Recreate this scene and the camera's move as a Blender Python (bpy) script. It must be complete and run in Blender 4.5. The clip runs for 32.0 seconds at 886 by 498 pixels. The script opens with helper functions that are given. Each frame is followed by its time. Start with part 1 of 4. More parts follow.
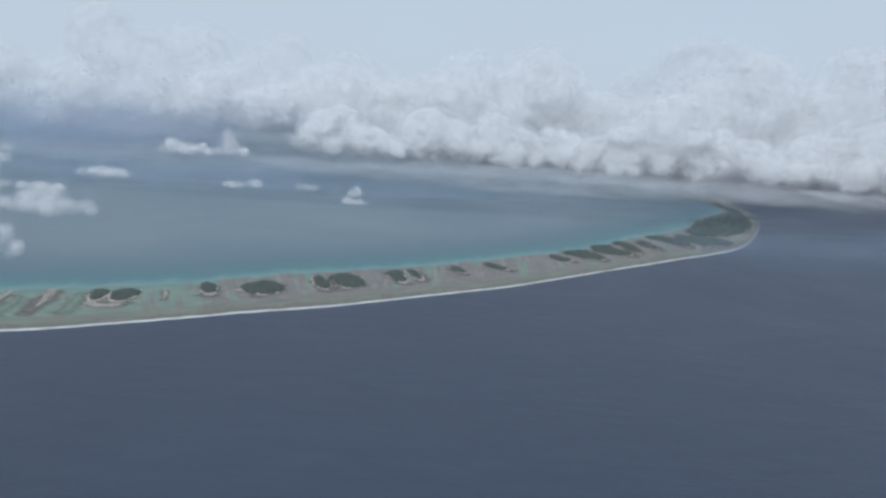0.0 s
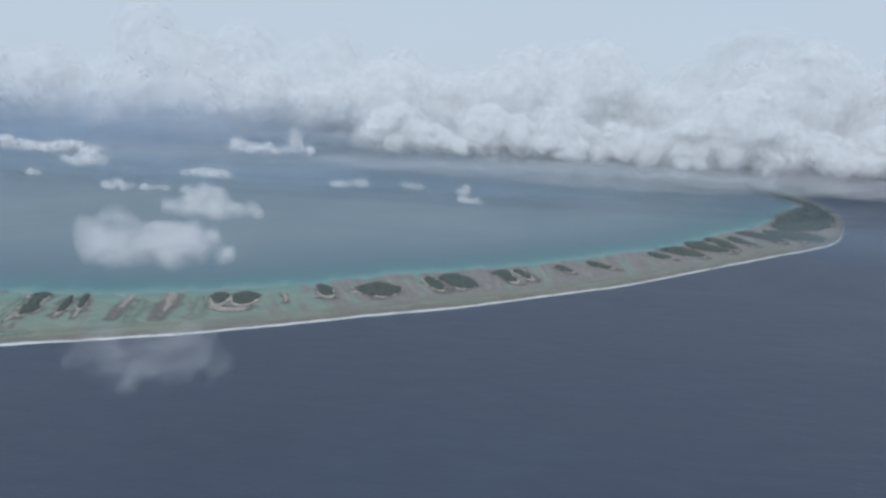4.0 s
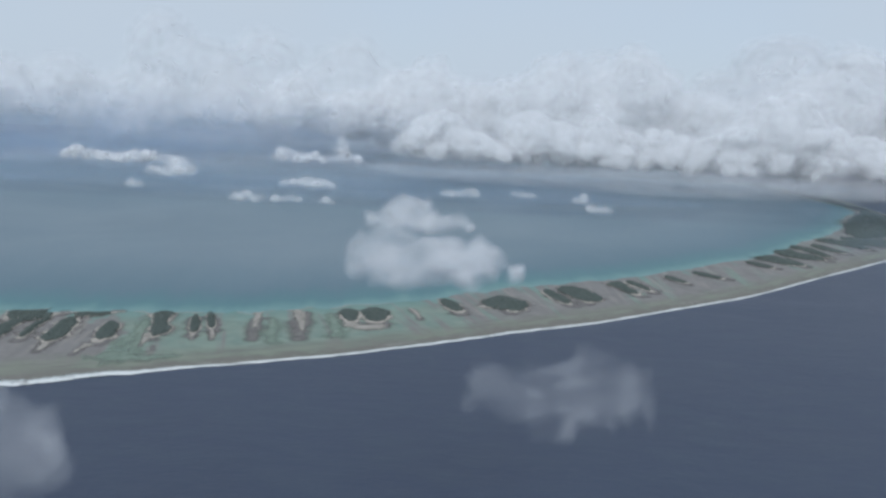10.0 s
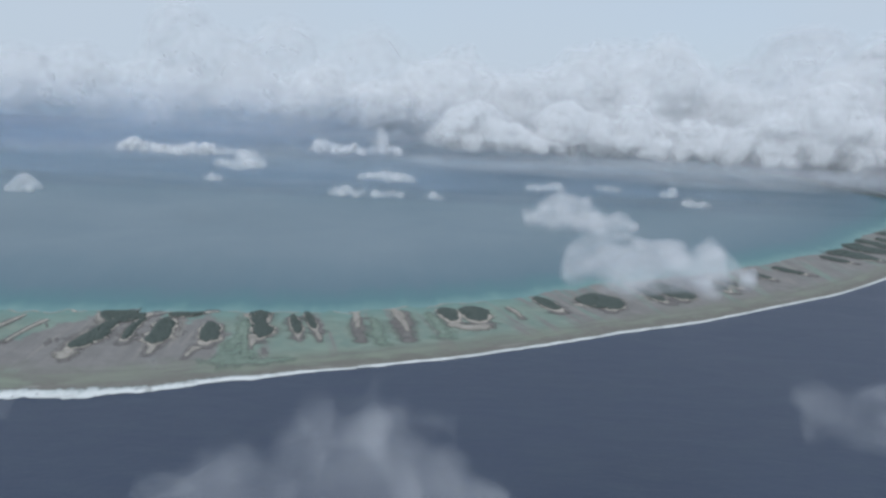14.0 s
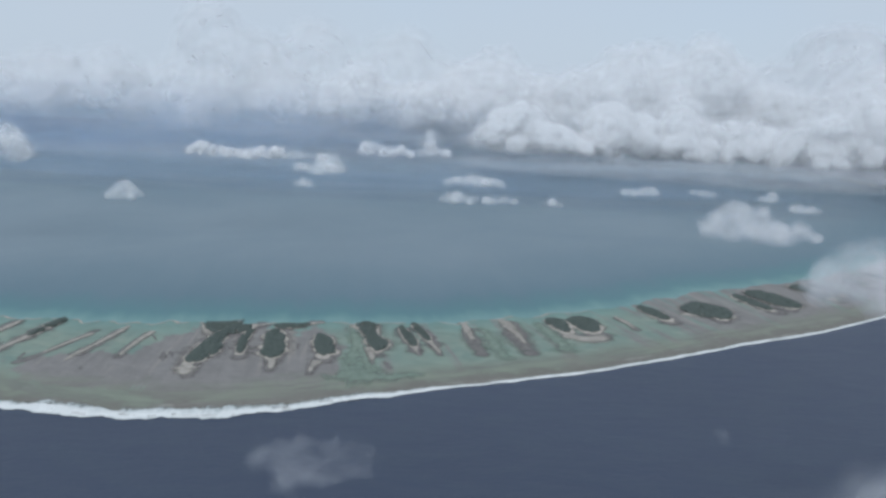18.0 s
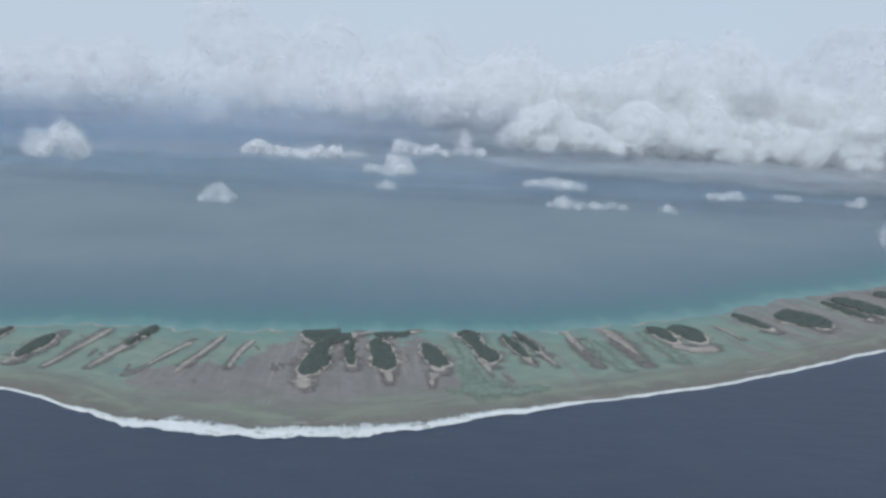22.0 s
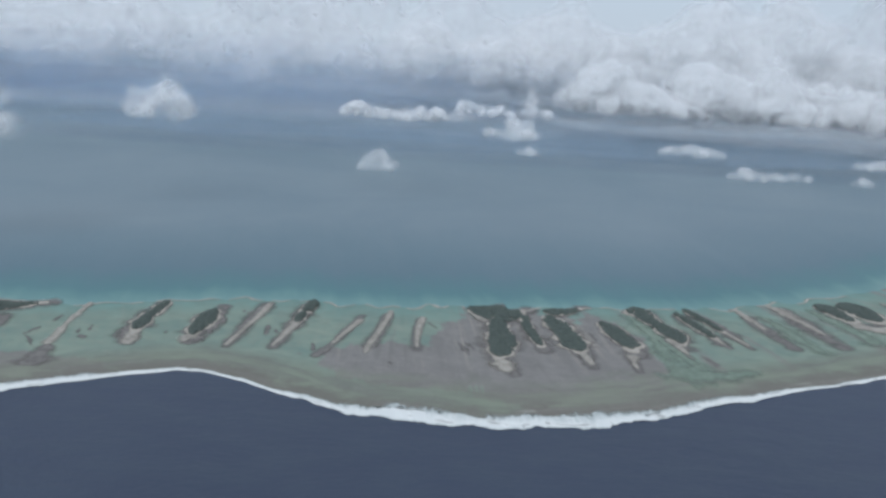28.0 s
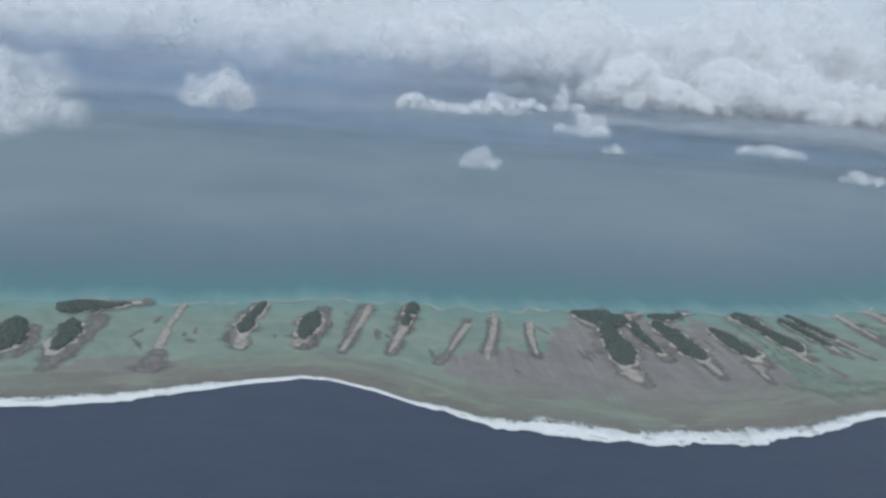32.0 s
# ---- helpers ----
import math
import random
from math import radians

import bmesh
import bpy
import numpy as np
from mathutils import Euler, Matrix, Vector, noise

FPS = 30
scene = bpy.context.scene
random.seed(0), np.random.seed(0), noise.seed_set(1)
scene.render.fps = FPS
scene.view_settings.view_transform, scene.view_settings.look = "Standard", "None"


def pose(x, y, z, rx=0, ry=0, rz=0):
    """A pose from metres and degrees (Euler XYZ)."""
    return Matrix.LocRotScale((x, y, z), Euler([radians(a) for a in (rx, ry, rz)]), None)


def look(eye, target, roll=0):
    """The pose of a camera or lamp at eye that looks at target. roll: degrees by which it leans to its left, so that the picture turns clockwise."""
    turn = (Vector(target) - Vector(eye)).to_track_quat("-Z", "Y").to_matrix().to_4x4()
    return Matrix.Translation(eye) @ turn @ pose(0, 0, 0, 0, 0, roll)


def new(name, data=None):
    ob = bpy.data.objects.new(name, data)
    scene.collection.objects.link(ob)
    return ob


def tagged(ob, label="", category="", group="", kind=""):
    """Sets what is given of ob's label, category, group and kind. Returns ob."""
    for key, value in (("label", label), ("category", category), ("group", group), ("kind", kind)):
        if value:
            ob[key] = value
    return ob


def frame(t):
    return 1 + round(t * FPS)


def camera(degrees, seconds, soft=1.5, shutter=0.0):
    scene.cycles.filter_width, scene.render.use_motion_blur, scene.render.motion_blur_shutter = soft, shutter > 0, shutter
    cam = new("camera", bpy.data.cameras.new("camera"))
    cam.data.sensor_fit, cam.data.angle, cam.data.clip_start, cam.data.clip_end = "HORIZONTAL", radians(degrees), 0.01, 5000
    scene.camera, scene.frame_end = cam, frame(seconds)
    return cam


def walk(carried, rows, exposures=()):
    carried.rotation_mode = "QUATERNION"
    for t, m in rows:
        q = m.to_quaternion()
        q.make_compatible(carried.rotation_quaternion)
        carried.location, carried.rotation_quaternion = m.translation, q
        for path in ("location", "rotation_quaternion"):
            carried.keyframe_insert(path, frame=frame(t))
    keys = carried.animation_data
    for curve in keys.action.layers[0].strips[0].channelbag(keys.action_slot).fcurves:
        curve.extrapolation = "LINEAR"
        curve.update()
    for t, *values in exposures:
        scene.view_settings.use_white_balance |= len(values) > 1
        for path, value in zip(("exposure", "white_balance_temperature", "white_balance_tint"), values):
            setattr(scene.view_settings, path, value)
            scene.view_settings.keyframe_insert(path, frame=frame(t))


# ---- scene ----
cam = camera(59.7, 32.0, soft=3.0)
PATH = [
    (0, (9.08, 11.50, 280.01), (8.377, 31.108, 276.146), 3.58),
    (0.5, (-7.98, 14.08, 278.93), (-8.510, 33.634, 274.755), 3.25),
    (1, (-25.01, 16.65, 277.84), (-25.609, 36.217, 273.729), 2.88),
    (1.5, (-42.02, 19.18, 276.79), (-42.896, 38.773, 272.861), 2.72),
    (2, (-58.99, 21.66, 275.82), (-60.209, 41.242, 271.917), 2.55),
    (2.5, (-75.90, 24.09, 274.91), (-77.248, 43.658, 270.981), 2.53),
    (3, (-92.71, 26.48, 274.06), (-94.029, 46.042, 270.096), 2.54),
    (3.5, (-109.41, 28.89, 273.19), (-110.723, 48.445, 269.211), 2.66),
    (5.5, (-175.69, 38.93, 269.33), (-176.708, 58.497, 265.302), 2.60),
    (6, (-192.08, 41.68, 268.29), (-193.103, 61.238, 264.258), 2.45),
    (6.5, (-208.31, 44.66, 267.20), (-209.381, 64.222, 263.167), 2.40),
    (7, (-224.39, 47.87, 266.09), (-225.520, 67.429, 262.088), 2.46),
    (7.5, (-240.40, 51.15, 264.96), (-241.449, 70.748, 261.104), 2.61),
    (8, (-256.34, 54.52, 263.84), (-257.385, 74.124, 260.036), 2.58),
    (8.5, (-272.27, 57.97, 262.69), (-273.451, 77.579, 258.934), 2.36),
    (9, (-288.19, 61.52, 261.54), (-289.334, 81.131, 257.805), 2.42),
    (9.5, (-304.14, 65.12, 260.41), (-305.145, 84.752, 256.711), 2.47),
    (10, (-320.13, 68.70, 259.34), (-320.990, 88.321, 255.575), 2.44),
    (10.5, (-336.14, 72.18, 258.39), (-336.932, 91.794, 254.566), 2.58),
    (11, (-352.14, 75.58, 257.54), (-352.947, 95.183, 253.644), 2.54),
    (11.5, (-368.09, 78.92, 256.80), (-368.880, 98.535, 252.961), 2.48),
    (12, (-383.96, 82.13, 256.22), (-384.686, 101.743, 252.367), 2.55),
    (12.5, (-399.72, 85.27, 255.83), (-400.421, 104.873, 251.915), 2.47),
    (13, (-415.26, 88.45, 255.62), (-415.895, 108.052, 251.692), 2.56),
    (13.5, (-430.56, 91.67, 255.49), (-431.237, 111.266, 251.535), 2.47),
    (14, (-445.60, 94.91, 255.36), (-446.348, 114.491, 251.365), 2.40),
    (14.5, (-460.36, 98.17, 255.20), (-460.894, 117.745, 251.130), 2.45),
    (16.5, (-518.37, 111.54, 254.28), (-519.219, 131.115, 250.286), 2.32),
    (17, (-533.00, 114.83, 254.05), (-533.918, 134.413, 250.084), 2.31),
    (17.5, (-547.82, 118.08, 253.83), (-548.746, 137.654, 249.830), 2.24),
    (18, (-562.83, 121.28, 253.61), (-563.757, 140.859, 249.611), 2.22),
    (18.5, (-578.01, 124.44, 253.42), (-578.922, 143.994, 249.341), 2.22),
    (19, (-593.28, 127.56, 253.32), (-594.147, 147.133, 249.323), 2.39),
    (19.5, (-608.60, 130.69, 253.29), (-609.436, 150.252, 249.226), 2.44),
    (20, (-623.91, 133.85, 253.24), (-624.791, 153.409, 249.179), 2.39),
    (20.5, (-639.23, 136.99, 253.16), (-640.247, 156.539, 249.071), 2.52),
    (21, (-654.58, 140.05, 253.09), (-655.410, 159.614, 248.995), 2.61),
    (21.5, (-669.95, 143.00, 253.06), (-670.598, 162.562, 248.968), 2.75),
    (22, (-685.31, 145.82, 253.04), (-685.962, 165.385, 248.966), 2.69),
    (22.5, (-700.60, 148.55, 253.03), (-701.217, 168.127, 248.987), 2.72),
    (23, (-715.74, 151.29, 252.97), (-716.192, 170.660, 248.017), 3.28),
    (23.5, (-730.64, 154.13, 252.79), (-730.544, 173.454, 247.623), 3.06),
    (24, (-745.23, 157.15, 252.45), (-745.035, 176.488, 247.345), 3.29),
    (24.5, (-759.51, 160.37, 251.98), (-759.568, 179.751, 247.038), 3.52),
    (26.5, (-815.55, 173.90, 249.63), (-815.420, 193.224, 244.467), 3.82),
    (27, (-829.56, 177.16, 249.03), (-829.763, 196.538, 244.080), 3.64),
    (27.5, (-843.63, 180.28, 248.45), (-844.163, 199.648, 243.488), 3.37),
    (28, (-857.77, 183.28, 247.88), (-858.337, 202.612, 242.785), 3.28),
    (28.5, (-871.91, 186.24, 247.34), (-872.413, 205.558, 242.180), 3.36),
    (29, (-886.05, 189.21, 246.82), (-886.498, 208.529, 241.676), 3.46),
    (29.5, (-900.18, 192.20, 246.34), (-900.635, 211.516, 241.166), 3.48),
    (30, (-914.33, 195.22, 245.90), (-914.787, 214.524, 240.700), 3.53),
    (30.5, (-928.50, 198.25, 245.49), (-928.901, 217.571, 240.324), 3.82),
    (31, (-942.68, 201.33, 245.11), (-942.976, 220.646, 239.955), 4.00),
    (31.5, (-956.87, 204.42, 244.74), (-957.117, 223.673, 239.312), 4.08),
    (32, (-971.06, 207.53, 244.37), (-971.209, 226.810, 239.048), 4.33),
]
walk(cam, [(t, look(eye, target, roll)) for t, eye, target, roll in PATH], exposures=[(0.0, -0.03, 5750, 10), (32.0, -0.03, 5750, 10)])

# ---- world, sun, exposure ----
SUN_ELEV, SUN_AZ = 46.0, 192.0   # degrees above the horizon, degrees from +y towards +x
world = bpy.data.worlds.new("sky")
scene.world = world
world.use_nodes = True
wn, wl = world.node_tree.nodes, world.node_tree.links
wn.clear()
w_out, w_bg = wn.new("ShaderNodeOutputWorld"), wn.new("ShaderNodeBackground")
w_sky = wn.new("ShaderNodeTexSky")
w_sky.sky_type, w_sky.sun_disc = "NISHITA", False
w_sky.sun_elevation, w_sky.sun_rotation = radians(SUN_ELEV), radians(SUN_AZ)
w_sky.air_density, w_sky.dust_density, w_sky.ozone_density = 1.0, 1.2, 3.0
# the haze of the horizon goes on below it, where the sea lies out of sight
w_tc, w_sep, w_max, w_comb = (wn.new(k) for k in ("ShaderNodeTexCoord", "ShaderNodeSeparateXYZ", "ShaderNodeMath", "ShaderNodeCombineXYZ"))
w_max.operation = "MAXIMUM"
w_max.inputs[1].default_value = 0.03
wl.new(w_tc.outputs["Generated"], w_sep.inputs[0])
wl.new(w_sep.outputs["X"], w_comb.inputs["X"])
wl.new(w_sep.outputs["Y"], w_comb.inputs["Y"])
wl.new(w_sep.outputs["Z"], w_max.inputs[0])
wl.new(w_max.outputs[0], w_comb.inputs["Z"])
wl.new(w_comb.outputs[0], w_sky.inputs["Vector"])
# a thin high veil of cirrus whitens the blue
w_mix, w_noise, w_ramp = wn.new("ShaderNodeMix"), wn.new("ShaderNodeTexNoise"), wn.new("ShaderNodeMapRange")
w_mix.data_type = "RGBA"
w_noise.inputs["Scale"].default_value, w_noise.inputs["Detail"].default_value = 3.0, 6.0
w_ramp.inputs["From Min"].default_value, w_ramp.inputs["From Max"].default_value = 0.35, 0.68
w_ramp.inputs["To Min"].default_value, w_ramp.inputs["To Max"].default_value = 0.88, 1.0
w_mix.inputs["B"].default_value = (4.55, 4.92, 5.12, 1)
wl.new(w_comb.outputs[0], w_noise.inputs["Vector"])
wl.new(w_noise.outputs["Fac"], w_ramp.inputs["Value"])
wl.new(w_ramp.outputs[0], w_mix.inputs["Factor"])
wl.new(w_sky.outputs[0], w_mix.inputs["A"])
# below the horizon lies the far sea, paled by haze
w_sea, w_dip = wn.new("ShaderNodeMix"), wn.new("ShaderNodeMapRange")
w_sea.data_type = "RGBA"
w_dip.inputs["From Min"].default_value, w_dip.inputs["From Max"].default_value = 0.004, -0.028
w_sea.inputs["B"].default_value = (1.95, 2.35, 2.70, 1)
wl.new(w_sep.outputs["Z"], w_dip.inputs["Value"])
wl.new(w_dip.outputs[0], w_sea.inputs["Factor"])
wl.new(w_mix.outputs["Result"], w_sea.inputs["A"])
wl.new(w_sea.outputs["Result"], w_bg.inputs["Color"])
w_bg.inputs["Strength"].default_value = 0.125
wl.new(w_bg.outputs[0], w_out.inputs["Surface"])

sun = new("sun", bpy.data.lights.new("sun", "SUN"))
sun.data.energy, sun.data.angle, sun.data.color = 1.85, radians(50.0), (1.0, 0.985, 0.955)
_az, _el = radians(SUN_AZ), radians(SUN_ELEV)
sun.matrix_world = look((math.sin(_az) * math.cos(_el) * 900, math.cos(_az) * math.cos(_el) * 900, math.sin(_el) * 900), (0, 0, 0))


# ---- materials ----
class Nodes:
    """Small helper that wires a node material."""

    def __init__(self, name):
        self.mat = bpy.data.materials.new(name)
        self.mat.use_nodes = True
        self.n, self.l = self.mat.node_tree.nodes, self.mat.node_tree.links
        self.n.clear()
        self.out = self.n.new("ShaderNodeOutputMaterial")
        self.bsdf = self.n.new("ShaderNodeBsdfPrincipled")
        self.l.new(self.bsdf.outputs[0], self.out.inputs["Surface"])

    def put(self, socket, value):
        if isinstance(value, bpy.types.NodeSocket):
            self.l.new(value, socket)
        elif isinstance(value, tuple) and len(value) == 3 and socket.type == "RGBA":
            socket.default_value = (*value, 1)
        else:
            socket.default_value = value

    def node(self, kind, **inputs):
        nd = self.n.new(kind)
        for key, value in inputs.items():
            self.put(nd.inputs[key.replace("_", " ")], value)
        return nd

    def coords(self, which="Object"):
        return self.n.new("ShaderNodeTexCoord").outputs[which]

    def scaled(self, vec, sx, sy, sz):
        mp = self.n.new("ShaderNodeMapping")
        self.l.new(vec, mp.inputs["Vector"])
        mp.inputs["Scale"].default_value = (sx, sy, sz)
        return mp.outputs[0]

    def noise(self, vec, scale, detail=4.0, rough=0.55, warp=0.0):
        nd = self.node("ShaderNodeTexNoise", Vector=vec, Scale=scale, Detail=detail, Roughness=rough, Distortion=warp)
        return nd.outputs["Fac"]

    def ramp(self, fac, lo, hi, a=0.0, b=1.0):
        nd = self.node("ShaderNodeMapRange", Value=fac, From_Min=lo, From_Max=hi, To_Min=a, To_Max=b)
        return nd.outputs[0]

    def mix(self, fac, a, b):
        nd = self.n.new("ShaderNodeMix")
        nd.data_type = "RGBA"
        for sock, value in zip((nd.inputs["Factor"], nd.inputs["A"], nd.inputs["B"]), (fac, a, b)):
            self.put(sock, value)
        return nd.outputs["Result"]

    def math(self, op, a, b=0.0):
        nd = self.n.new("ShaderNodeMath")
        nd.operation = op
        self.put(nd.inputs[0], a)
        self.put(nd.inputs[1], b)
        return nd.outputs[0]

    def bump(self, height, strength, distance):
        nd = self.node("ShaderNodeBump", Strength=strength, Distance=distance, Height=height)
        self.l.new(nd.outputs[0], self.bsdf.inputs["Normal"])

    def done(self, color, rough=0.9, spec=0.3):
        self.put(self.bsdf.inputs["Base Color"], color)
        self.put(self.bsdf.inputs["Roughness"], rough)
        self.put(self.bsdf.inputs["Specular IOR Level"], spec)
        return self.mat


def sea_material():
    k = Nodes("deep_sea_water")
    p = k.coords()
    big = k.noise(k.scaled(p, 1.0, 1.6, 1), 0.0022, 4, 0.6, 0.6)
    mid = k.noise(k.scaled(p, 1.0, 2.2, 1), 0.02, 5, 0.6)
    fine = k.noise(k.scaled(p, 1.0, 1.7, 1), 0.16, 5, 0.65)
    col = k.mix(k.ramp(big, 0.35, 0.68), (0.025, 0.036, 0.066), (0.037, 0.050, 0.083))
    col = k.mix(k.ramp(mid, 0.42, 0.72, 0.0, 0.35), col, (0.046, 0.064, 0.086))
    k.bump(k.math("ADD", k.math("MULTIPLY", mid, 2.2), fine), 0.32, 1.4)
    return k.done(col, k.ramp(big, 0.3, 0.7, 0.42, 0.55), 0.5)


def lagoon_material():
    """Water over a bed that shelves from the reef into the deep lagoon; UV v is the way out from the reef, u the way along."""
    k = Nodes("lagoon_water")
    uv = k.coords("UV")
    sep = k.node("ShaderNodeSeparateXYZ", Vector=uv)
    p = k.coords()
    wob = k.noise(k.scaled(uv, 3.0, 3.0, 1), 1.0, 5, 0.6)
    depth = k.math("ADD", sep.outputs["Y"], k.math("MULTIPLY", k.math("SUBTRACT", wob, 0.5), 0.075))
    mottle = k.noise(k.scaled(p, 1, 1.5, 1), 0.03, 5, 0.6)
    shallow = k.mix(k.ramp(mottle, 0.35, 0.7), (0.148, 0.262, 0.244), (0.20, 0.315, 0.28))
    slope = k.mix(k.ramp(depth, -0.01, 0.05), shallow, (0.066, 0.170, 0.176))
    mid = k.mix(k.ramp(depth, 0.03, 0.135), slope, (0.085, 0.145, 0.175))
    # distance haze is put into the colour: out from the reef the lagoon pales and greys
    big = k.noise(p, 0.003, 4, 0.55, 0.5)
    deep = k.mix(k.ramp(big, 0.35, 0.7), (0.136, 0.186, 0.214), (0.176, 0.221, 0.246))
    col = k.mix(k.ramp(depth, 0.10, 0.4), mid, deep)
    fine = k.noise(k.scaled(p, 1, 1.8, 1), 0.12, 5, 0.65)
    k.bump(fine, 0.3, 1.2)
    return k.done(col, 0.48, 0.5)


def reef_material():
    """Reef flat: brown rubble crust, pale green shallow channels, ochre algae towards the breakers. UV u: along (100 m), v: across 0..1."""
    k = Nodes("reef_flat")
    uv = k.coords("UV")
    sep = k.node("ShaderNodeSeparateXYZ", Vector=uv)
    p = k.coords()
    psep = k.node("ShaderNodeSeparateXYZ", Vector=p)
    v = sep.outputs["Y"]
    streak = k.noise(k.scaled(uv, 4.6, 0.8, 1), 1.0, 5, 0.6, 0.5)
    thin = k.noise(k.scaled(uv, 11.0, 1.3, 1), 1.0, 4, 0.6, 0.6)
    fine = k.noise(k.scaled(uv, 14.0, 4.0, 1), 1.0, 5, 0.65, 0.3)
    grain = k.noise(p, 0.35, 6, 0.7)
    blot = k.noise(k.scaled(p, 1, 1.4, 1), 0.03, 6, 0.62, 0.8)
    mottle = k.noise(k.scaled(p, 1, 1.3, 1), 0.09, 6, 0.65, 1.2)
    band = k.noise(k.scaled(uv, 1.3, 16.0, 1), 1.0, 5, 0.6, 0.5)
    rubble = k.mix(k.ramp(blot, 0.32, 0.7), (0.180, 0.168, 0.158), (0.236, 0.221, 0.206))
    rubble = k.mix(k.ramp(fine, 0.35, 0.75, 0.0, 0.45), rubble, (0.150, 0.136, 0.126))
    rubble = k.mix(k.ramp(mottle, 0.50, 0.72, 0.0, 0.6), rubble, (0.264, 0.247, 0.220))
    rubble = k.mix(k.ramp(mottle, 0.42, 0.28, 0.0, 0.5), rubble, (0.178, 0.182, 0.146))
    pool = k.mix(k.ramp(blot, 0.3, 0.7), (0.146, 0.210, 0.178), (0.240, 0.290, 0.224))
    pool = k.mix(k.ramp(mottle, 0.48, 0.70, 0.0, 0.45), pool, (0.212, 0.208, 0.172))
    # the pools deepen to turquoise towards the lagoon
    shelf = k.math("ADD", v, k.math("MULTIPLY", k.math("SUBTRACT", blot, 0.5), 0.5))
    pool = k.mix(k.ramp(shelf, 0.78, 1.1, 0.0, 0.75), pool, k.mix(k.ramp(mottle, 0.35, 0.7), (0.105, 0.245, 0.232), (0.150, 0.300, 0.270)))
    # shallow water covers the west, dry rubble the east
    west = k.ramp(psep.outputs["X"], -470.0, -250.0, 0.13, -0.08)
    wester = k.ramp(psep.outputs["X"], -1000.0, -900.0, 0.08, 0.0)
    wet = k.math("ADD", k.math("ADD", streak, wester), west)
    wet = k.math("ADD", wet, k.math("MULTIPLY", k.math("SUBTRACT", mottle, 0.5), 0.18))
    # the broad rubble flat of the bulge, where the reef is widest
    def field(cx, cy, rx, ry):
        dx = k.math("DIVIDE", k.math("SUBTRACT", psep.outputs["X"], cx), rx)
        dy = k.math("DIVIDE", k.math("SUBTRACT", psep.outputs["Y"], cy), ry)
        far = k.math("SQRT", k.math("ADD", k.math("MULTIPLY", dx, dx), k.math("MULTIPLY", dy, dy)))
        far = k.math("ADD", far, k.math("MULTIPLY", k.math("SUBTRACT", blot, 0.5), 0.7))
        return k.ramp(k.math("ADD", far, k.math("MULTIPLY", k.math("SUBTRACT", streak, 0.5), 0.5)), 1.08, 0.86)

    heap = k.math("MAXIMUM", k.math("MAXIMUM", field(-782.0, 792.0, 95.0, 112.0), field(-884.0, 754.0, 92.0, 42.0)), field(-1180.0, 700.0, 60.0, 26.0))
    wet = k.math("SUBTRACT", wet, k.math("MULTIPLY", heap, 0.5))
    awash = k.ramp(wet, 0.47, 0.55)
    col = k.mix(awash, rubble, pool)
    dry = k.ramp(awash, 0.0, 1.0, 1.0, 0.2)
    # pale sand and dark weed drawn out in stripes towards the breakers
    stripe = k.math("MULTIPLY", k.ramp(thin, 0.56, 0.66), k.ramp(v, 0.32, 0.5))
    col = k.mix(k.math("MULTIPLY", k.math("MULTIPLY", stripe, dry), 0.55), col, (0.335, 0.300, 0.254))
    weed = k.math("MULTIPLY", k.ramp(thin, 0.45, 0.35), k.ramp(v, 0.25, 0.5))
    col = k.mix(k.math("MULTIPLY", k.math("MULTIPLY", weed, dry), 0.5), col, (0.150, 0.138, 0.127))
    # ochre algal band drawn out along the breakers, then the dark red crust right behind them
    edge = k.math("ADD", v, k.math("MULTIPLY", k.math("SUBTRACT", blot, 0.5), 0.26))
    edge = k.math("ADD", edge, k.math("MULTIPLY", k.math("SUBTRACT", mottle, 0.5), 0.14))
    ochre = k.mix(k.ramp(band, 0.38, 0.62), (0.212, 0.232, 0.170), (0.150, 0.142, 0.120))
    ochre = k.mix(k.ramp(fine, 0.5, 0.75, 0.0, 0.4), ochre, (0.215, 0.208, 0.175))
    col = k.mix(k.math("MULTIPLY", k.ramp(edge, 0.34, 0.20), 0.8), col, ochre)
    col = k.mix(k.math("MULTIPLY", k.ramp(edge, 0.14, 0.07), 0.75), col, k.mix(k.ramp(band, 0.4, 0.65), (0.135, 0.117, 0.102), (0.178, 0.160, 0.138)))
    swash = k.math("MULTIPLY", k.ramp(band, 0.57, 0.66), k.math("MULTIPLY", k.ramp(v, 0.24, 0.12), k.ramp(streak, 0.42, 0.6)))
    col = k.mix(k.math("MULTIPLY", swash, 0.6), col, (0.36, 0.35, 0.31))
    col = k.mix(k.ramp(grain, 0.45, 0.75, 0.0, 0.2), col, (0.28, 0.27, 0.25))
    k.bump(k.math("ADD", grain, k.math("MULTIPLY", fine, 0.8)), 0.5, 0.8)
    return k.done(col, 0.75, 0.3)


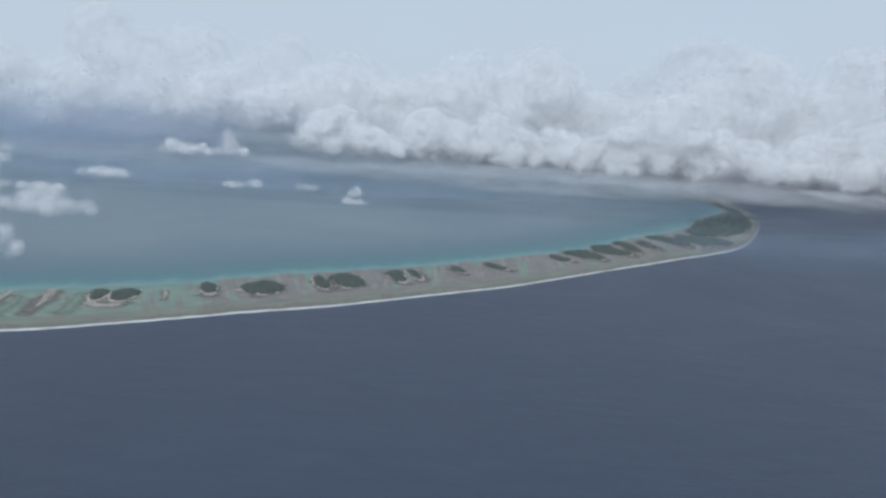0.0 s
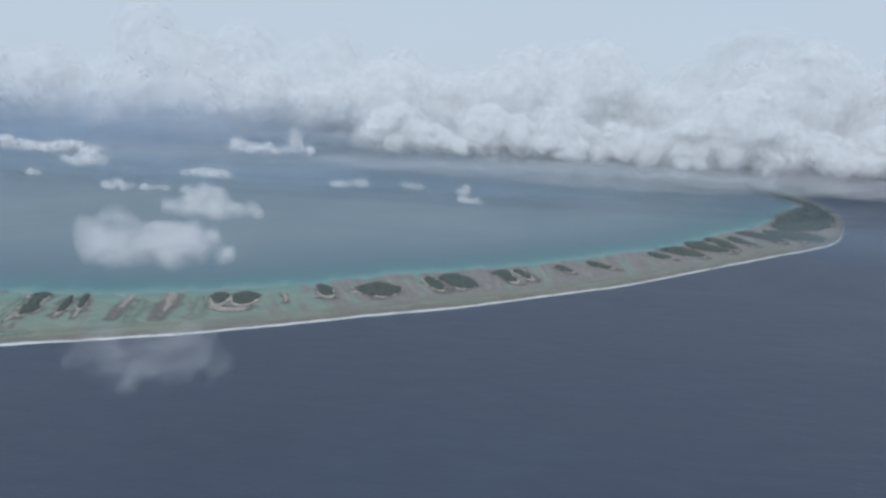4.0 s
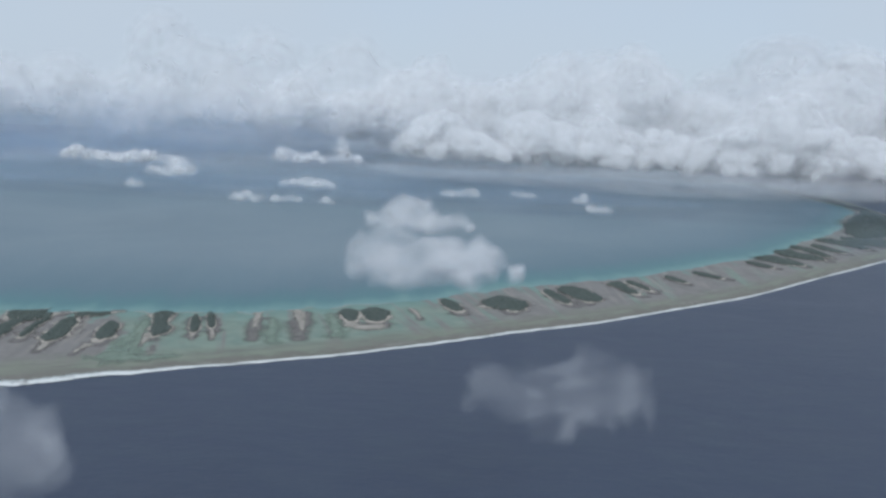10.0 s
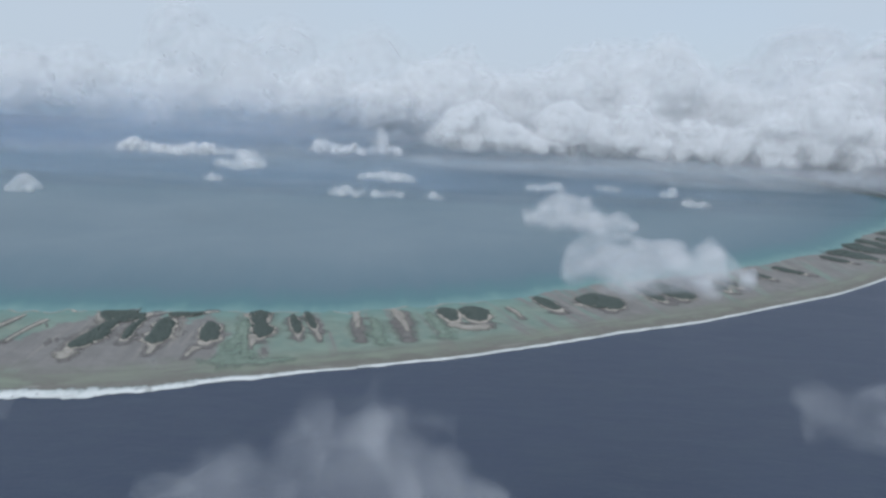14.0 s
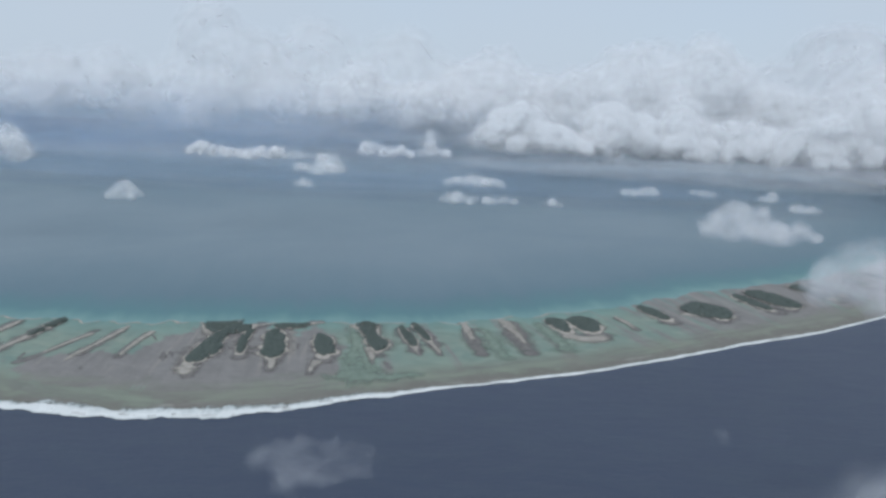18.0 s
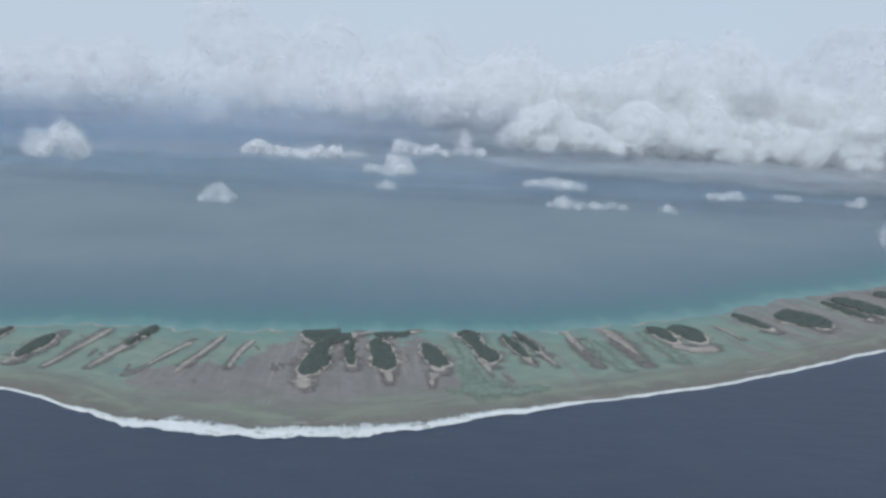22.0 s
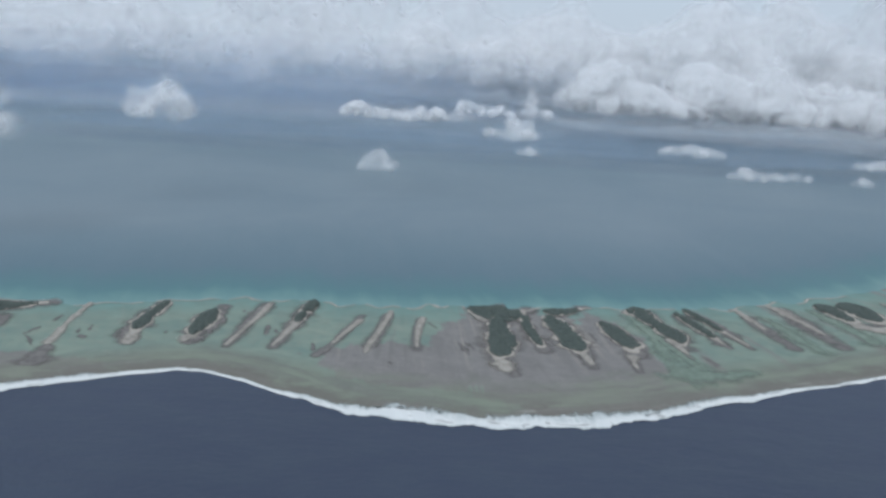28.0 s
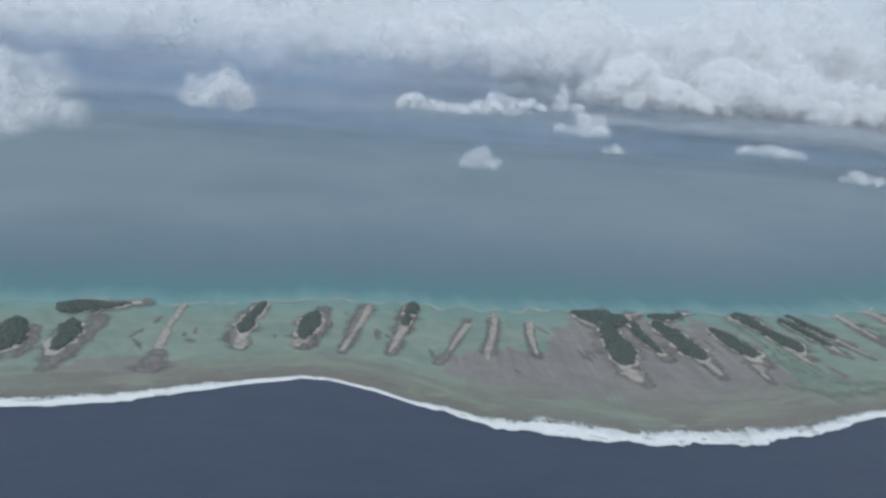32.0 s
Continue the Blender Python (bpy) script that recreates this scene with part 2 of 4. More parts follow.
def sand_material(name="coral_sand", edge=0.28, dry=(0.46, 0.418, 0.356), wet=(0.345, 0.31, 0.268), speck=(0.32, 0.285, 0.24), patchy=0.2):
    k = Nodes(name)
    p = k.coords()
    a, b = k.noise(p, 0.07, 5, 0.6, 0.5), k.noise(p, 0.5, 5, 0.7)
    col = k.mix(k.ramp(a, 0.35, 0.65), wet, dry)
    col = k.mix(k.ramp(b, 0.45, 0.75, 0, 0.5), col, speck)
    k.bump(b, 0.22, 0.4)
    # the rim thins out over the ground that it lies on
    rim = k.node("ShaderNodeSeparateXYZ", Vector=k.coords("UV")).outputs["X"]
    rim = k.math("ADD", rim, k.math("MULTIPLY", k.math("SUBTRACT", k.noise(p, 0.16, 4, 0.6), 0.5), 0.9 * edge))
    k.put(k.bsdf.inputs["Alpha"], k.math("MULTIPLY", k.ramp(rim, 1.0, 1.0 - edge), k.ramp(k.noise(p, 0.11, 5, 0.65, 1.0), 0.36, 0.58, 1.0 - patchy, 1.0)))
    return k.done(col, 0.9, 0.2)


def leaf_material():
    k = Nodes("scrub_and_palm_leaves")
    geo = k.n.new("ShaderNodeNewGeometry")
    p = k.coords()
    a, b = k.noise(p, 0.05, 4, 0.6), k.noise(p, 0.9, 4, 0.7)
    col = k.mix(geo.outputs["Random Per Island"], (0.064, 0.079, 0.070), (0.100, 0.116, 0.098))
    col = k.mix(k.ramp(a, 0.35, 0.7, 0, 0.6), col, (0.075, 0.090, 0.080))
    col = k.mix(k.ramp(b, 0.4, 0.75, 0, 0.4), col, (0.044, 0.059, 0.051))
    k.bump(b, 0.8, 0.6)
    return k.done(col, 0.7, 0.25)


def foam_material():
    k = Nodes("surf_foam")
    uv = k.coords("UV")
    sep = k.node("ShaderNodeSeparateXYZ", Vector=uv)
    p = k.coords()
    a = k.noise(k.scaled(uv, 10.0, 1.6, 1), 1.0, 6, 0.7, 0.4)
    b = k.noise(p, 0.3, 5, 0.7)
    thread = k.noise(k.scaled(uv, 45.0, 2.0, 1), 1.0, 4, 0.7, 0.3)
    v = sep.outputs["Y"]
    body = k.math("ADD", k.ramp(v, 0.0, 0.75, -0.4, 1.05), k.math("MULTIPLY", k.math("SUBTRACT", a, 0.5), 1.1))
    body = k.math("SUBTRACT", body, k.ramp(v, 0.92, 1.0, 0.0, 0.75))
    body = k.math("ADD", body, k.math("MULTIPLY", k.math("SUBTRACT", b, 0.5), 0.35))
    body = k.math("ADD", body, k.math("MULTIPLY", k.math("SUBTRACT", thread, 0.5), 0.9))
    gust = k.noise(k.scaled(uv, 2.6, 0.4, 1), 1.0, 4, 0.6)
    body = k.math("ADD", body, k.math("MULTIPLY", k.math("SUBTRACT", gust, 0.52), 1.1))
    tint = k.mix(k.ramp(body, 0.1, 0.85), (0.36, 0.395, 0.38), (0.66, 0.665, 0.64))
    k.bump(k.math("ADD", a, b), 0.6, 0.8)
    k.put(k.bsdf.inputs["Alpha"], k.ramp(body, 0.0, 0.35))
    return k.done(tint, 0.8, 0.3)


def cloud_material(name, alpha, grain=0.045, soft=0.36, tint=(1.0, 1.0, 1.0)):
    """Cloud droplets, lit from both sides; alpha: how much of the view a layer of them fills; soft: how far light that strays between the droplets evens out the relief."""
    k = Nodes(name)
    p = k.coords()
    a = k.noise(p, 0.02, 3, 0.5, 0.3)
    tone = k.mix(a, tuple(0.87 * c for c in tint), tuple(0.925 * c for c in tint))
    k.n.remove(k.bsdf)
    geo = k.n.new("ShaderNodeNewGeometry")
    bend, unit = k.n.new("ShaderNodeVectorMath"), k.n.new("ShaderNodeVectorMath")
    bend.operation, unit.operation = "MULTIPLY_ADD", "NORMALIZE"
    k.l.new(geo.outputs["Normal"], bend.inputs[0])
    bend.inputs[1].default_value = (1 - soft, 1 - soft, 1 - soft)
    bend.inputs[2].default_value = (0.0, -0.5 * soft, 0.75 * soft)
    k.l.new(bend.outputs[0], unit.inputs[0])
    dif, tra, mix = k.node("ShaderNodeBsdfDiffuse", Color=tone, Normal=unit.outputs[0]), k.node("ShaderNodeBsdfTranslucent", Color=tone), k.n.new("ShaderNodeMixShader")
    mix.inputs[0].default_value = 0.5
    k.l.new(dif.outputs[0], mix.inputs[1])
    k.l.new(tra.outputs[0], mix.inputs[2])
    last = mix.outputs[0]
    if alpha < 1:
        clear, blend = k.n.new("ShaderNodeBsdfTransparent"), k.n.new("ShaderNodeMixShader")
        wisp = k.noise(p, grain, 3, 0.5, 0.25)
        if alpha < 0.3:
            k.put(blend.inputs[0], k.ramp(wisp, 0.36, 0.66, alpha * (0.5 if grain < 0.03 else 0.15), alpha * (1.4 if grain < 0.03 else 1.9)))
        else:
            k.put(blend.inputs[0], k.ramp(wisp, 0.3, 0.7, alpha * 0.6, min(alpha * 1.4, 1.0)))
        k.l.new(clear.outputs[0], blend.inputs[1])
        k.l.new(last, blend.inputs[2])
        last = blend.outputs[0]
    k.l.new(last, k.out.inputs["Surface"])
    return k.mat


SEA, LAGOON, REEF, FOAM = sea_material(), lagoon_material(), reef_material(), foam_material()
SAND, LEAF = sand_material(), leaf_material()
POOL = sand_material("shallow_green_pool", 0.9, (0.238, 0.283, 0.226), (0.19, 0.240, 0.194), (0.19, 0.236, 0.18), 0.3)
CRUST = sand_material("dark_rubble_crust", 0.7, (0.205, 0.189, 0.174), (0.158, 0.146, 0.138), (0.215, 0.198, 0.180), 0.4)
SHOAL = sand_material("low_sand_shoal", 0.6, (0.405, 0.372, 0.320), (0.29, 0.264, 0.228), (0.31, 0.284, 0.245), 0.35)
MIST = {a: cloud_material("cloud_layer", a / 100, 0.03) for a in (1, 2, 3, 5, 8, 12, 20, 35, 60, 100)}
FAR_MIST = {a: cloud_material("far_cloud_layer", a / 100, 0.011, 0.3) for a in (2, 3, 5, 8, 12, 20, 35, 60)}
# blue of distant air, put into the colour of the haze sheets
HAZE = {a: cloud_material("blue_haze_layer", a / 100, 0.004, 0.45, (0.44, 0.56, 0.72)) for a in (2, 3, 5, 8, 12, 20)}
scene.cycles.transparent_max_bounces = 400
scene.cycles.max_bounces, scene.cycles.diffuse_bounces, scene.cycles.transmission_bounces = 14, 10, 10


# ---- mesh helpers ----
def mesh_of(name, verts, faces, material, uvs=None, smooth=True):
    """One mesh from arrays: verts (n, 3), faces (m, 3 or 4), and a UV for each vertex."""
    verts, faces = np.asarray(verts, np.float32), np.asarray(faces, np.int32)
    me = bpy.data.meshes.new(name)
    size = faces.shape[1]
    me.vertices.add(len(verts))
    me.vertices.foreach_set("co", verts.ravel())
    me.loops.add(faces.size)
    me.loops.foreach_set("vertex_index", faces.ravel())
    me.polygons.add(len(faces))
    me.polygons.foreach_set("loop_start", np.arange(0, faces.size, size, dtype=np.int32))
    me.polygons.foreach_set("loop_total", np.full(len(faces), size, np.int32))
    me.polygons.foreach_set("use_smooth", np.full(len(faces), smooth))
    me.update(calc_edges=True)
    if uvs is not None:
        layer = me.uv_layers.new(name="plan")
        layer.data.foreach_set("uv", np.asarray(uvs, np.float32)[faces.ravel()].ravel())
    me.materials.append(material)
    return me


def part(name, me, parent, label=""):
    ob = new(name, me)
    ob.parent = parent
    return tagged(ob, label)


def grid_faces(n, m):
    """Quads of an n by m grid of vertices."""
    i, j = np.meshgrid(np.arange(n - 1), np.arange(m - 1), indexing="ij")
    a = (i * m + j).ravel()
    return np.stack([a, a + m, a + m + 1, a + 1], 1)


def spline(points, per=12):
    """Catmull-Rom through rows of numbers."""
    p = np.asarray(points, float)
    p = np.vstack([2 * p[0] - p[1], p, 2 * p[-1] - p[-2]])
    t = np.linspace(0, 1, per, endpoint=False)[:, None]
    out = []
    for a, b, c, d in zip(p, p[1:], p[2:], p[3:]):
        out.append(0.5 * (2 * b + (c - a) * t + (2 * a - 5 * b + 4 * c - d) * t**2 + (3 * b - a - 3 * c + d) * t**3))
    return np.vstack([*out, p[-2][None]])


def ripple(n, scale, seed, octaves=4):
    """A smooth random line of n values about zero; scale: values between its knots."""
    rng, out, amp = np.random.default_rng(seed), np.zeros(n), 1.0
    for o in range(octaves):
        step = max(scale / 2**o, 1.0)
        knots = rng.normal(size=int(n / step) + 3)
        x = np.arange(n) / step
        i, f = x.astype(int), x % 1
        f = f * f * (3 - 2 * f)
        out += amp * (knots[i] * (1 - f) + knots[i + 1] * f)
        amp *= 0.55
    return out


def ico(level):
    bm = bmesh.new()
    bmesh.ops.create_icosphere(bm, subdivisions=level, radius=1.0)
    v = np.array([x.co[:] for x in bm.verts])
    f = np.array([[x.index for x in face.verts] for face in bm.faces])
    bm.free()
    return v, f


def billow(v, seed, size, amp):
    """Pushes the vertices of a unit ball out into rounded heads."""
    rng = np.random.default_rng(seed)
    off = Vector(rng.uniform(-50, 50, 3))
    out = np.empty(len(v))
    for i, co in enumerate(v):
        q = Vector(co) * size + off
        out[i] = abs(noise.noise(q)) + 0.5 * abs(noise.noise(q * 2.1)) + 0.25 * abs(noise.noise(q * 4.3))
    return v * (1 - amp + amp * 2.0 * out)[:, None]


# ---- the sea and the reef ----
OUTER = [(-2608, 475), (-1908, 555), (-1508, 595), (-1240, 645), (-1151, 677), (-1071, 714), (-1021, 708), (-954, 675), (-893, 662), (-813, 663),
         (-731, 682), (-670, 715), (-590, 756), (-504, 794), (-392, 853), (-286, 921), (-160, 995), (-27, 1096), (92, 1186), (275, 1362),
         (413, 1493), (575, 1656), (683, 1858), (753, 2033), (801, 2201), (829, 2419), (838, 2630), (800, 2780), (740, 2950)]
INNER = [(-2608, 675), (-1908, 755), (-1508, 795), (-1350, 821), (-1213, 843), (-1119, 873), (-1046, 888), (-973, 891), (-912, 896), (-850, 907),
         (-780, 916), (-715, 927), (-633, 944), (-561, 968), (-468, 1010), (-353, 1080), (-196, 1187), (-39, 1291), (90, 1402), (229, 1525),
         (367, 1704), (505, 1869), (592, 2014), (665, 2146), (739, 2292), (761, 2423), (785, 2548), (750, 2740), (695, 2925)]
PER = 26
outer, inner = spline(OUTER, PER), spline(INNER, PER)
N = len(outer)
along = np.r_[0, np.cumsum(np.linalg.norm(np.diff((outer + inner) / 2, axis=0), axis=1))]
inward = (inner - outer) / np.linalg.norm(inner - outer, axis=1)[:, None]
outer = outer + inward * (0.9 * ripple(N, 12, 4))[:, None]
inner = inner + inward * (4.2 * ripple(N, 7, 5))[:, None]

R = 9000.0
xs = np.r_[-R, -5000, np.linspace(-3200, 3200, 33), 5000, R]
ys = np.r_[-R, -4000, np.linspace(-1500, 4900, 33), 6500, R]
gx, gy = np.meshgrid(xs, ys, indexing="ij")
sea = new("water", mesh_of("water", np.stack([gx.ravel(), gy.ravel(), np.full(gx.size, -0.6)], 1), grid_faces(len(xs), len(ys)), SEA))
tagged(sea, "dark blue open ocean with small wind ripples", "sea", kind="structure")

# reef flat: a low table of coral rock that drops below the water on both sides
M = 40
v = np.linspace(-0.06, 1.03, M)
flat = outer[:, None] + (inner - outer)[:, None] * v[None, :, None]
prof = 0.55 * np.clip(np.sin(np.clip(v, 0, 1) * math.pi), 0, 1) ** 0.4 - 1.6 * (v < 0) - 1.2 * (v > 1.005)
z = np.broadcast_to(prof, (N, M)) + 0.004 * np.random.default_rng(3).normal(size=(N, M))
reef = new("ground", mesh_of("ground", np.dstack([flat, z]).reshape(-1, 3), grid_faces(N, M), REEF,
                             np.dstack([np.broadcast_to(along[:, None] / 100, (N, M)), np.broadcast_to(v, (N, M))]).reshape(-1, 2)))
tagged(reef, "brown and pale green coral reef flat awash with shallow water", "reef", kind="structure")

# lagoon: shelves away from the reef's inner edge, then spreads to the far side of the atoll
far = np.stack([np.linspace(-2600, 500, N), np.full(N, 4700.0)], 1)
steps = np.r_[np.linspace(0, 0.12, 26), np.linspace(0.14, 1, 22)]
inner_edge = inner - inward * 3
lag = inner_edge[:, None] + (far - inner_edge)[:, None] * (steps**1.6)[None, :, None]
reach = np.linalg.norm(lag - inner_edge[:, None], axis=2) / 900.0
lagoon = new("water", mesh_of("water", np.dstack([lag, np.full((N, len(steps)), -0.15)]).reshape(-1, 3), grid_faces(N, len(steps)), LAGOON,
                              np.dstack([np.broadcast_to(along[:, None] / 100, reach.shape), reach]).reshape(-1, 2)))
tagged(lagoon, "calm blue lagoon with a turquoise edge along the reef", "lagoon", kind="structure")


def surf(offset, width, seed, height, label):
    """A line of breakers along the reef's outer edge: v 0 at the reef, 1 at the sea."""
    m, rows = 9, spline(outer, 3)
    n = len(rows)
    side = spline(inward, 3)
    side /= np.linalg.norm(side, axis=1)[:, None]
    w = np.interp(rows[:, 0], [-1515, -1165, -1090, -1055, -1000, -955, -895, -730, -650, -570, 0, 400, 640], [13, 16, 8, 3.5, 4.5, 14, 25, 25, 15, 7, 6, 8, 4.5]) * width
    w = w * np.clip(1 + 0.14 * ripple(n, 40, seed), 0.35, 1.6)
    w = w * np.where(rows[:, 1] > 1750, 0.45, 1.0)
    v = np.linspace(0, 1, m)
    ragged = np.stack([ripple(n, 14, seed + 7 + j) for j in range(m)], 1) * (0.07 * w)[:, None]
    place = rows[:, None] + side[:, None] * (offset + (1 - v[None, :]) * w[:, None] + ragged)[:, :, None]
    crest = height * np.sin(v * math.pi)[None] * (1 + 0.5 * np.stack([ripple(n, 9, seed + 40 + j) for j in range(m)], 1)) - 0.1
    s = np.r_[0, np.cumsum(np.linalg.norm(np.diff(rows, axis=0), axis=1))]
    uv = np.dstack([np.broadcast_to(s[:, None] / 100, (n, m)), np.broadcast_to(v, (n, m))]).reshape(-1, 2)
    ob = new("surf", mesh_of("surf", np.dstack([place, crest + 1.25 - 1.3 * v[None]]).reshape(-1, 3), grid_faces(n, m), FOAM, uv))
    return tagged(ob, label, "surf", kind="stuff")


surf(-2.0, 0.9, 11, 0.35, "white band of breaking surf along the reef edge")


# ---- islets, sand bars, pools ----
BALL2, FACE2 = ico(2)
CLUMPS = [billow(BALL2, 60 + i, 1.3, 0.32) for i in range(10)]


def strip(points, grow=0.0, seed=0, rough=0.14, height=1.0, base=0.45, m=9, fade=0.0):
    """A mound with rounded ends along a spine of (x, y, half width): vertices and faces."""
    p = spline(points, 14)
    d = np.gradient(p[:, :2], axis=0)
    d /= np.linalg.norm(d, axis=1)[:, None] + 1e-9
    n = len(p)
    s = np.r_[0, np.cumsum(np.linalg.norm(np.diff(p[:, :2], axis=0), axis=1))]
    r = np.maximum(p[:, 2], 0.8) + grow
    ends = np.minimum(s, s[-1] - s)
    cap = np.clip(ends / (np.minimum(r, s[-1] * 0.35)), 0, 1)
    r = r * np.sqrt(np.clip(1 - (1 - cap) ** 2, 0.02, 1))
    ext = p[:, :2] + d * (grow * 0.8 * np.sign(np.linspace(-1, 1, n)) * (1 - cap))[:, None]
    side = np.stack([-d[:, 1], d[:, 0]], 1)
    c = np.linspace(-1, 1, m)
    left, right = 1 + rough * ripple(n, 8, seed, 3), 1 + rough * ripple(n, 8, seed + 1, 3)
    k = np.where(c[None] < 0, left[:, None], right[:, None])
    xy = ext[:, None] + side[:, None] * (c[None] * k * r[:, None])[:, :, None]
    zz = base + height * (1 - c[None] ** 2) * np.sqrt(cap)[:, None]
    if fade:
        cap = np.clip(ends / (fade * s[-1]), 0, 1)
    rim = np.maximum(np.abs(c)[None], (1 - np.sqrt(cap))[:, None])
    uv = np.dstack([rim, np.broadcast_to((s / 100)[:, None], (n, m))]).reshape(-1, 2)
    return np.dstack([xy, np.broadcast_to(zz, (n, m))]).reshape(-1, 3), grid_faces(n, m), uv, p, d, r


def flared(points, near, tail, by, lean):
    """The spine of the rubble round a bar or an islet: wider and swung aside towards the sea, where the swash has drawn it out."""
    pts, out = onward(points, by), []
    for i, (x, y, r) in enumerate(pts):
        t = i / (len(pts) - 1)
        out.append((x + lean * (0.4 + t), y - abs(lean) * 0.3 * t, r + near + (tail - near) * t))
    return out


def onward(points, by):
    """The spine with its seaward end drawn out."""
    (x0, y0, _), (x1, y1, r1) = points[-2], points[-1]
    d = math.hypot(x1 - x0, y1 - y0)
    return [*points, (x1 + (x1 - x0) / d * by, y1 + (y1 - y0) / d * by, max(r1 * 1.05, 2.0))]


def flat_thing(name, points, material, label, category, group, height=0.25, base=0.5, grow=0.0, rough=0.2, seed=1, fade=0.0):
    vs, fs, uv, *_ = strip(points, grow, seed, rough, height, base, fade=fade)
    return tagged(new(name, mesh_of(name, vs, fs, material, uv)), label, category, group)


def sand_bar(points, label, seed, skirt=None):
    """A low bar of pale sand; skirt: the spine of the darker rubble that it lies on."""
    ob = flat_thing("sand_bar", points, SHOAL, label, "sand bar", "sand bars", height=0.4, base=0.95, rough=0.24, seed=seed)
    vs, fs, uv, *_ = strip(skirt or flared(points, 1.5, 3.5, 9, 1.2 * math.sin(seed * 2.4)), 0.0, seed + 5, 0.15, 0.06, 0.72, fade=0.12)
    part("crust", mesh_of("crust", vs, fs, CRUST, uv), ob, "dark rubble round the sand")
    return ob


def islet(points, clump, label, seed, apron=4.3, crust=5.0, height=1.5):
    """A wooded islet: a rim of dark crust, a beach of coral sand, and scrub and palms on top."""
    rng = np.random.default_rng(seed)
    pts = [tuple(q) for q in points]
    vs, fs, uv, *_ = strip(onward(pts, 6), apron, seed, 0.16, 0.35, 0.92)
    ob = new("islet", mesh_of("islet", vs, fs, SAND, uv))
    tagged(ob, label, "islet", "wooded islets on the reef")
    vs, fs, uv, *_ = strip(flared(pts, apron + crust * 0.5, apron + crust * 1.5, 22, 2.0 * math.sin(seed * 2.4)), 0.0, seed + 9, 0.18, 0.06, 0.70)
    part("crust", mesh_of("crust", vs, fs, CRUST, uv), ob, "dark rubble round the beach")
    _, _, _, p, d, r = strip(pts, 0.0, seed, 0.1)
    wide = np.maximum(r, 0.4)
    seg = np.linalg.norm(np.diff(p[:, :2], axis=0), axis=1)
    area = float((seg * (wide[1:] + wide[:-1])).sum())
    count = int(min(area / (clump * clump * 0.5), 1600)) + 8
    pick = rng.choice(len(p), count, p=wide / wide.sum())
    c = rng.uniform(-1, 1, count)
    jit = rng.normal(0, clump * 0.4, (count, 2))
    side = np.stack([-d[:, 1], d[:, 0]], 1)[pick]
    xy = p[pick, :2] + side * (c * np.maximum(wide[pick] - clump * 0.45, 0.2))[:, None] + jit * 0.35
    size = clump * rng.uniform(0.55, 1.15, count)
    tall = height * rng.uniform(0.55, 1.25, count) * np.clip(1.25 - np.abs(c) ** 3 * 0.6, 0.4, 1.2)
    V, F, at = [], [], 0
    for i in range(count):
        a = rng.uniform(0, 6.283)
        ca, sa = math.cos(a), math.sin(a)
        q = CLUMPS[i % len(CLUMPS)]
        q = np.stack([q[:, 0] * ca - q[:, 1] * sa, q[:, 0] * sa + q[:, 1] * ca, q[:, 2]], 1) * (size[i], size[i], tall[i] * 0.75)
        V.append(q + (xy[i, 0], xy[i, 1], 1.1 + tall[i] * 0.4))
        F.append(FACE2 + at)
        at += len(q)
    part("vegetation", mesh_of("vegetation", np.vstack(V), np.vstack(F), LEAF), ob, "dense dark green scrub and palms")
    return ob


islet([(-1313, 782, 4.5), (-1308, 768, 9.7), (-1303, 752, 13.9), (-1298, 734, 14.1), (-1296, 715, 9.3)], 2.4, "large wooded islet with a pale sand beach beside the surf", 300)
islet([(-1297, 817, 6.5), (-1287, 817, 15.6), (-1274, 820, 13.4), (-1257, 825, 7.9), (-1242, 834, 1.4)], 2.4, "long low wooded islet along the lagoon shore", 301)
islet([(-1270, 786, 4.6), (-1265, 773, 8.2), (-1259, 758, 7.9), (-1257, 741, 6.7), (-1254, 727, 2.7)], 2.4, "wooded islet with a tapering sand tail", 302)
islet([(-1133, 862, 3.1), (-1134, 841, 4.9), (-1135, 820, 5.2), (-1134, 803, 6.5), (-1132, 787, 2.2)], 2.2, "narrow wooded islet strung along a sand spit", 303)
islet([(-1084, 847, 3.6), (-1084, 831, 8.0), (-1083, 811, 8.5), (-1084, 795, 5.4), (-1082, 785, 1.6)], 2.4, "oval wooded islet ringed by coral sand", 304)
islet([(-1000, 891, 5.1), (-1001, 875, 6.0), (-1003, 860, 4.9)], 2.0, "thin strip of scrub on a sand spit", 305, 2.2, 4.0)
islet([(-1003, 856, 4.4), (-1004, 843, 4.4), (-1004, 831, 3.3)], 2.0, "small clump of scrub on a sand spit", 306, 2.2, 4.0)
islet([(-849, 901, 4.7), (-837, 895, 14.6), (-823, 891, 21.6), (-811, 891, 17.8), (-801, 900, 4.2)], 2.6, "wooded islet facing the turquoise lagoon", 307)
islet([(-823, 869, 8.6), (-823, 850, 7.9), (-821, 832, 10.8), (-820, 812, 11.8), (-822, 794, 9.5), (-823, 783, 4.1)], 2.7, "broad wooded islet with a wide sand beach", 308)
islet([(-796, 886, 2.5), (-796, 866, 4.3), (-794, 848, 4.5), (-790, 830, 4.2), (-787, 816, 3.3)], 2.2, "narrow wooded islet between sandy channels", 309, 2.2, 4.0)
islet([(-775, 891, 5.4), (-768, 872, 9.7), (-763, 854, 10.3), (-759, 834, 10.8), (-756, 817, 10.3), (-754, 807, 2.5)], 2.7, "long wooded islet with a sandy seaward tail", 310)
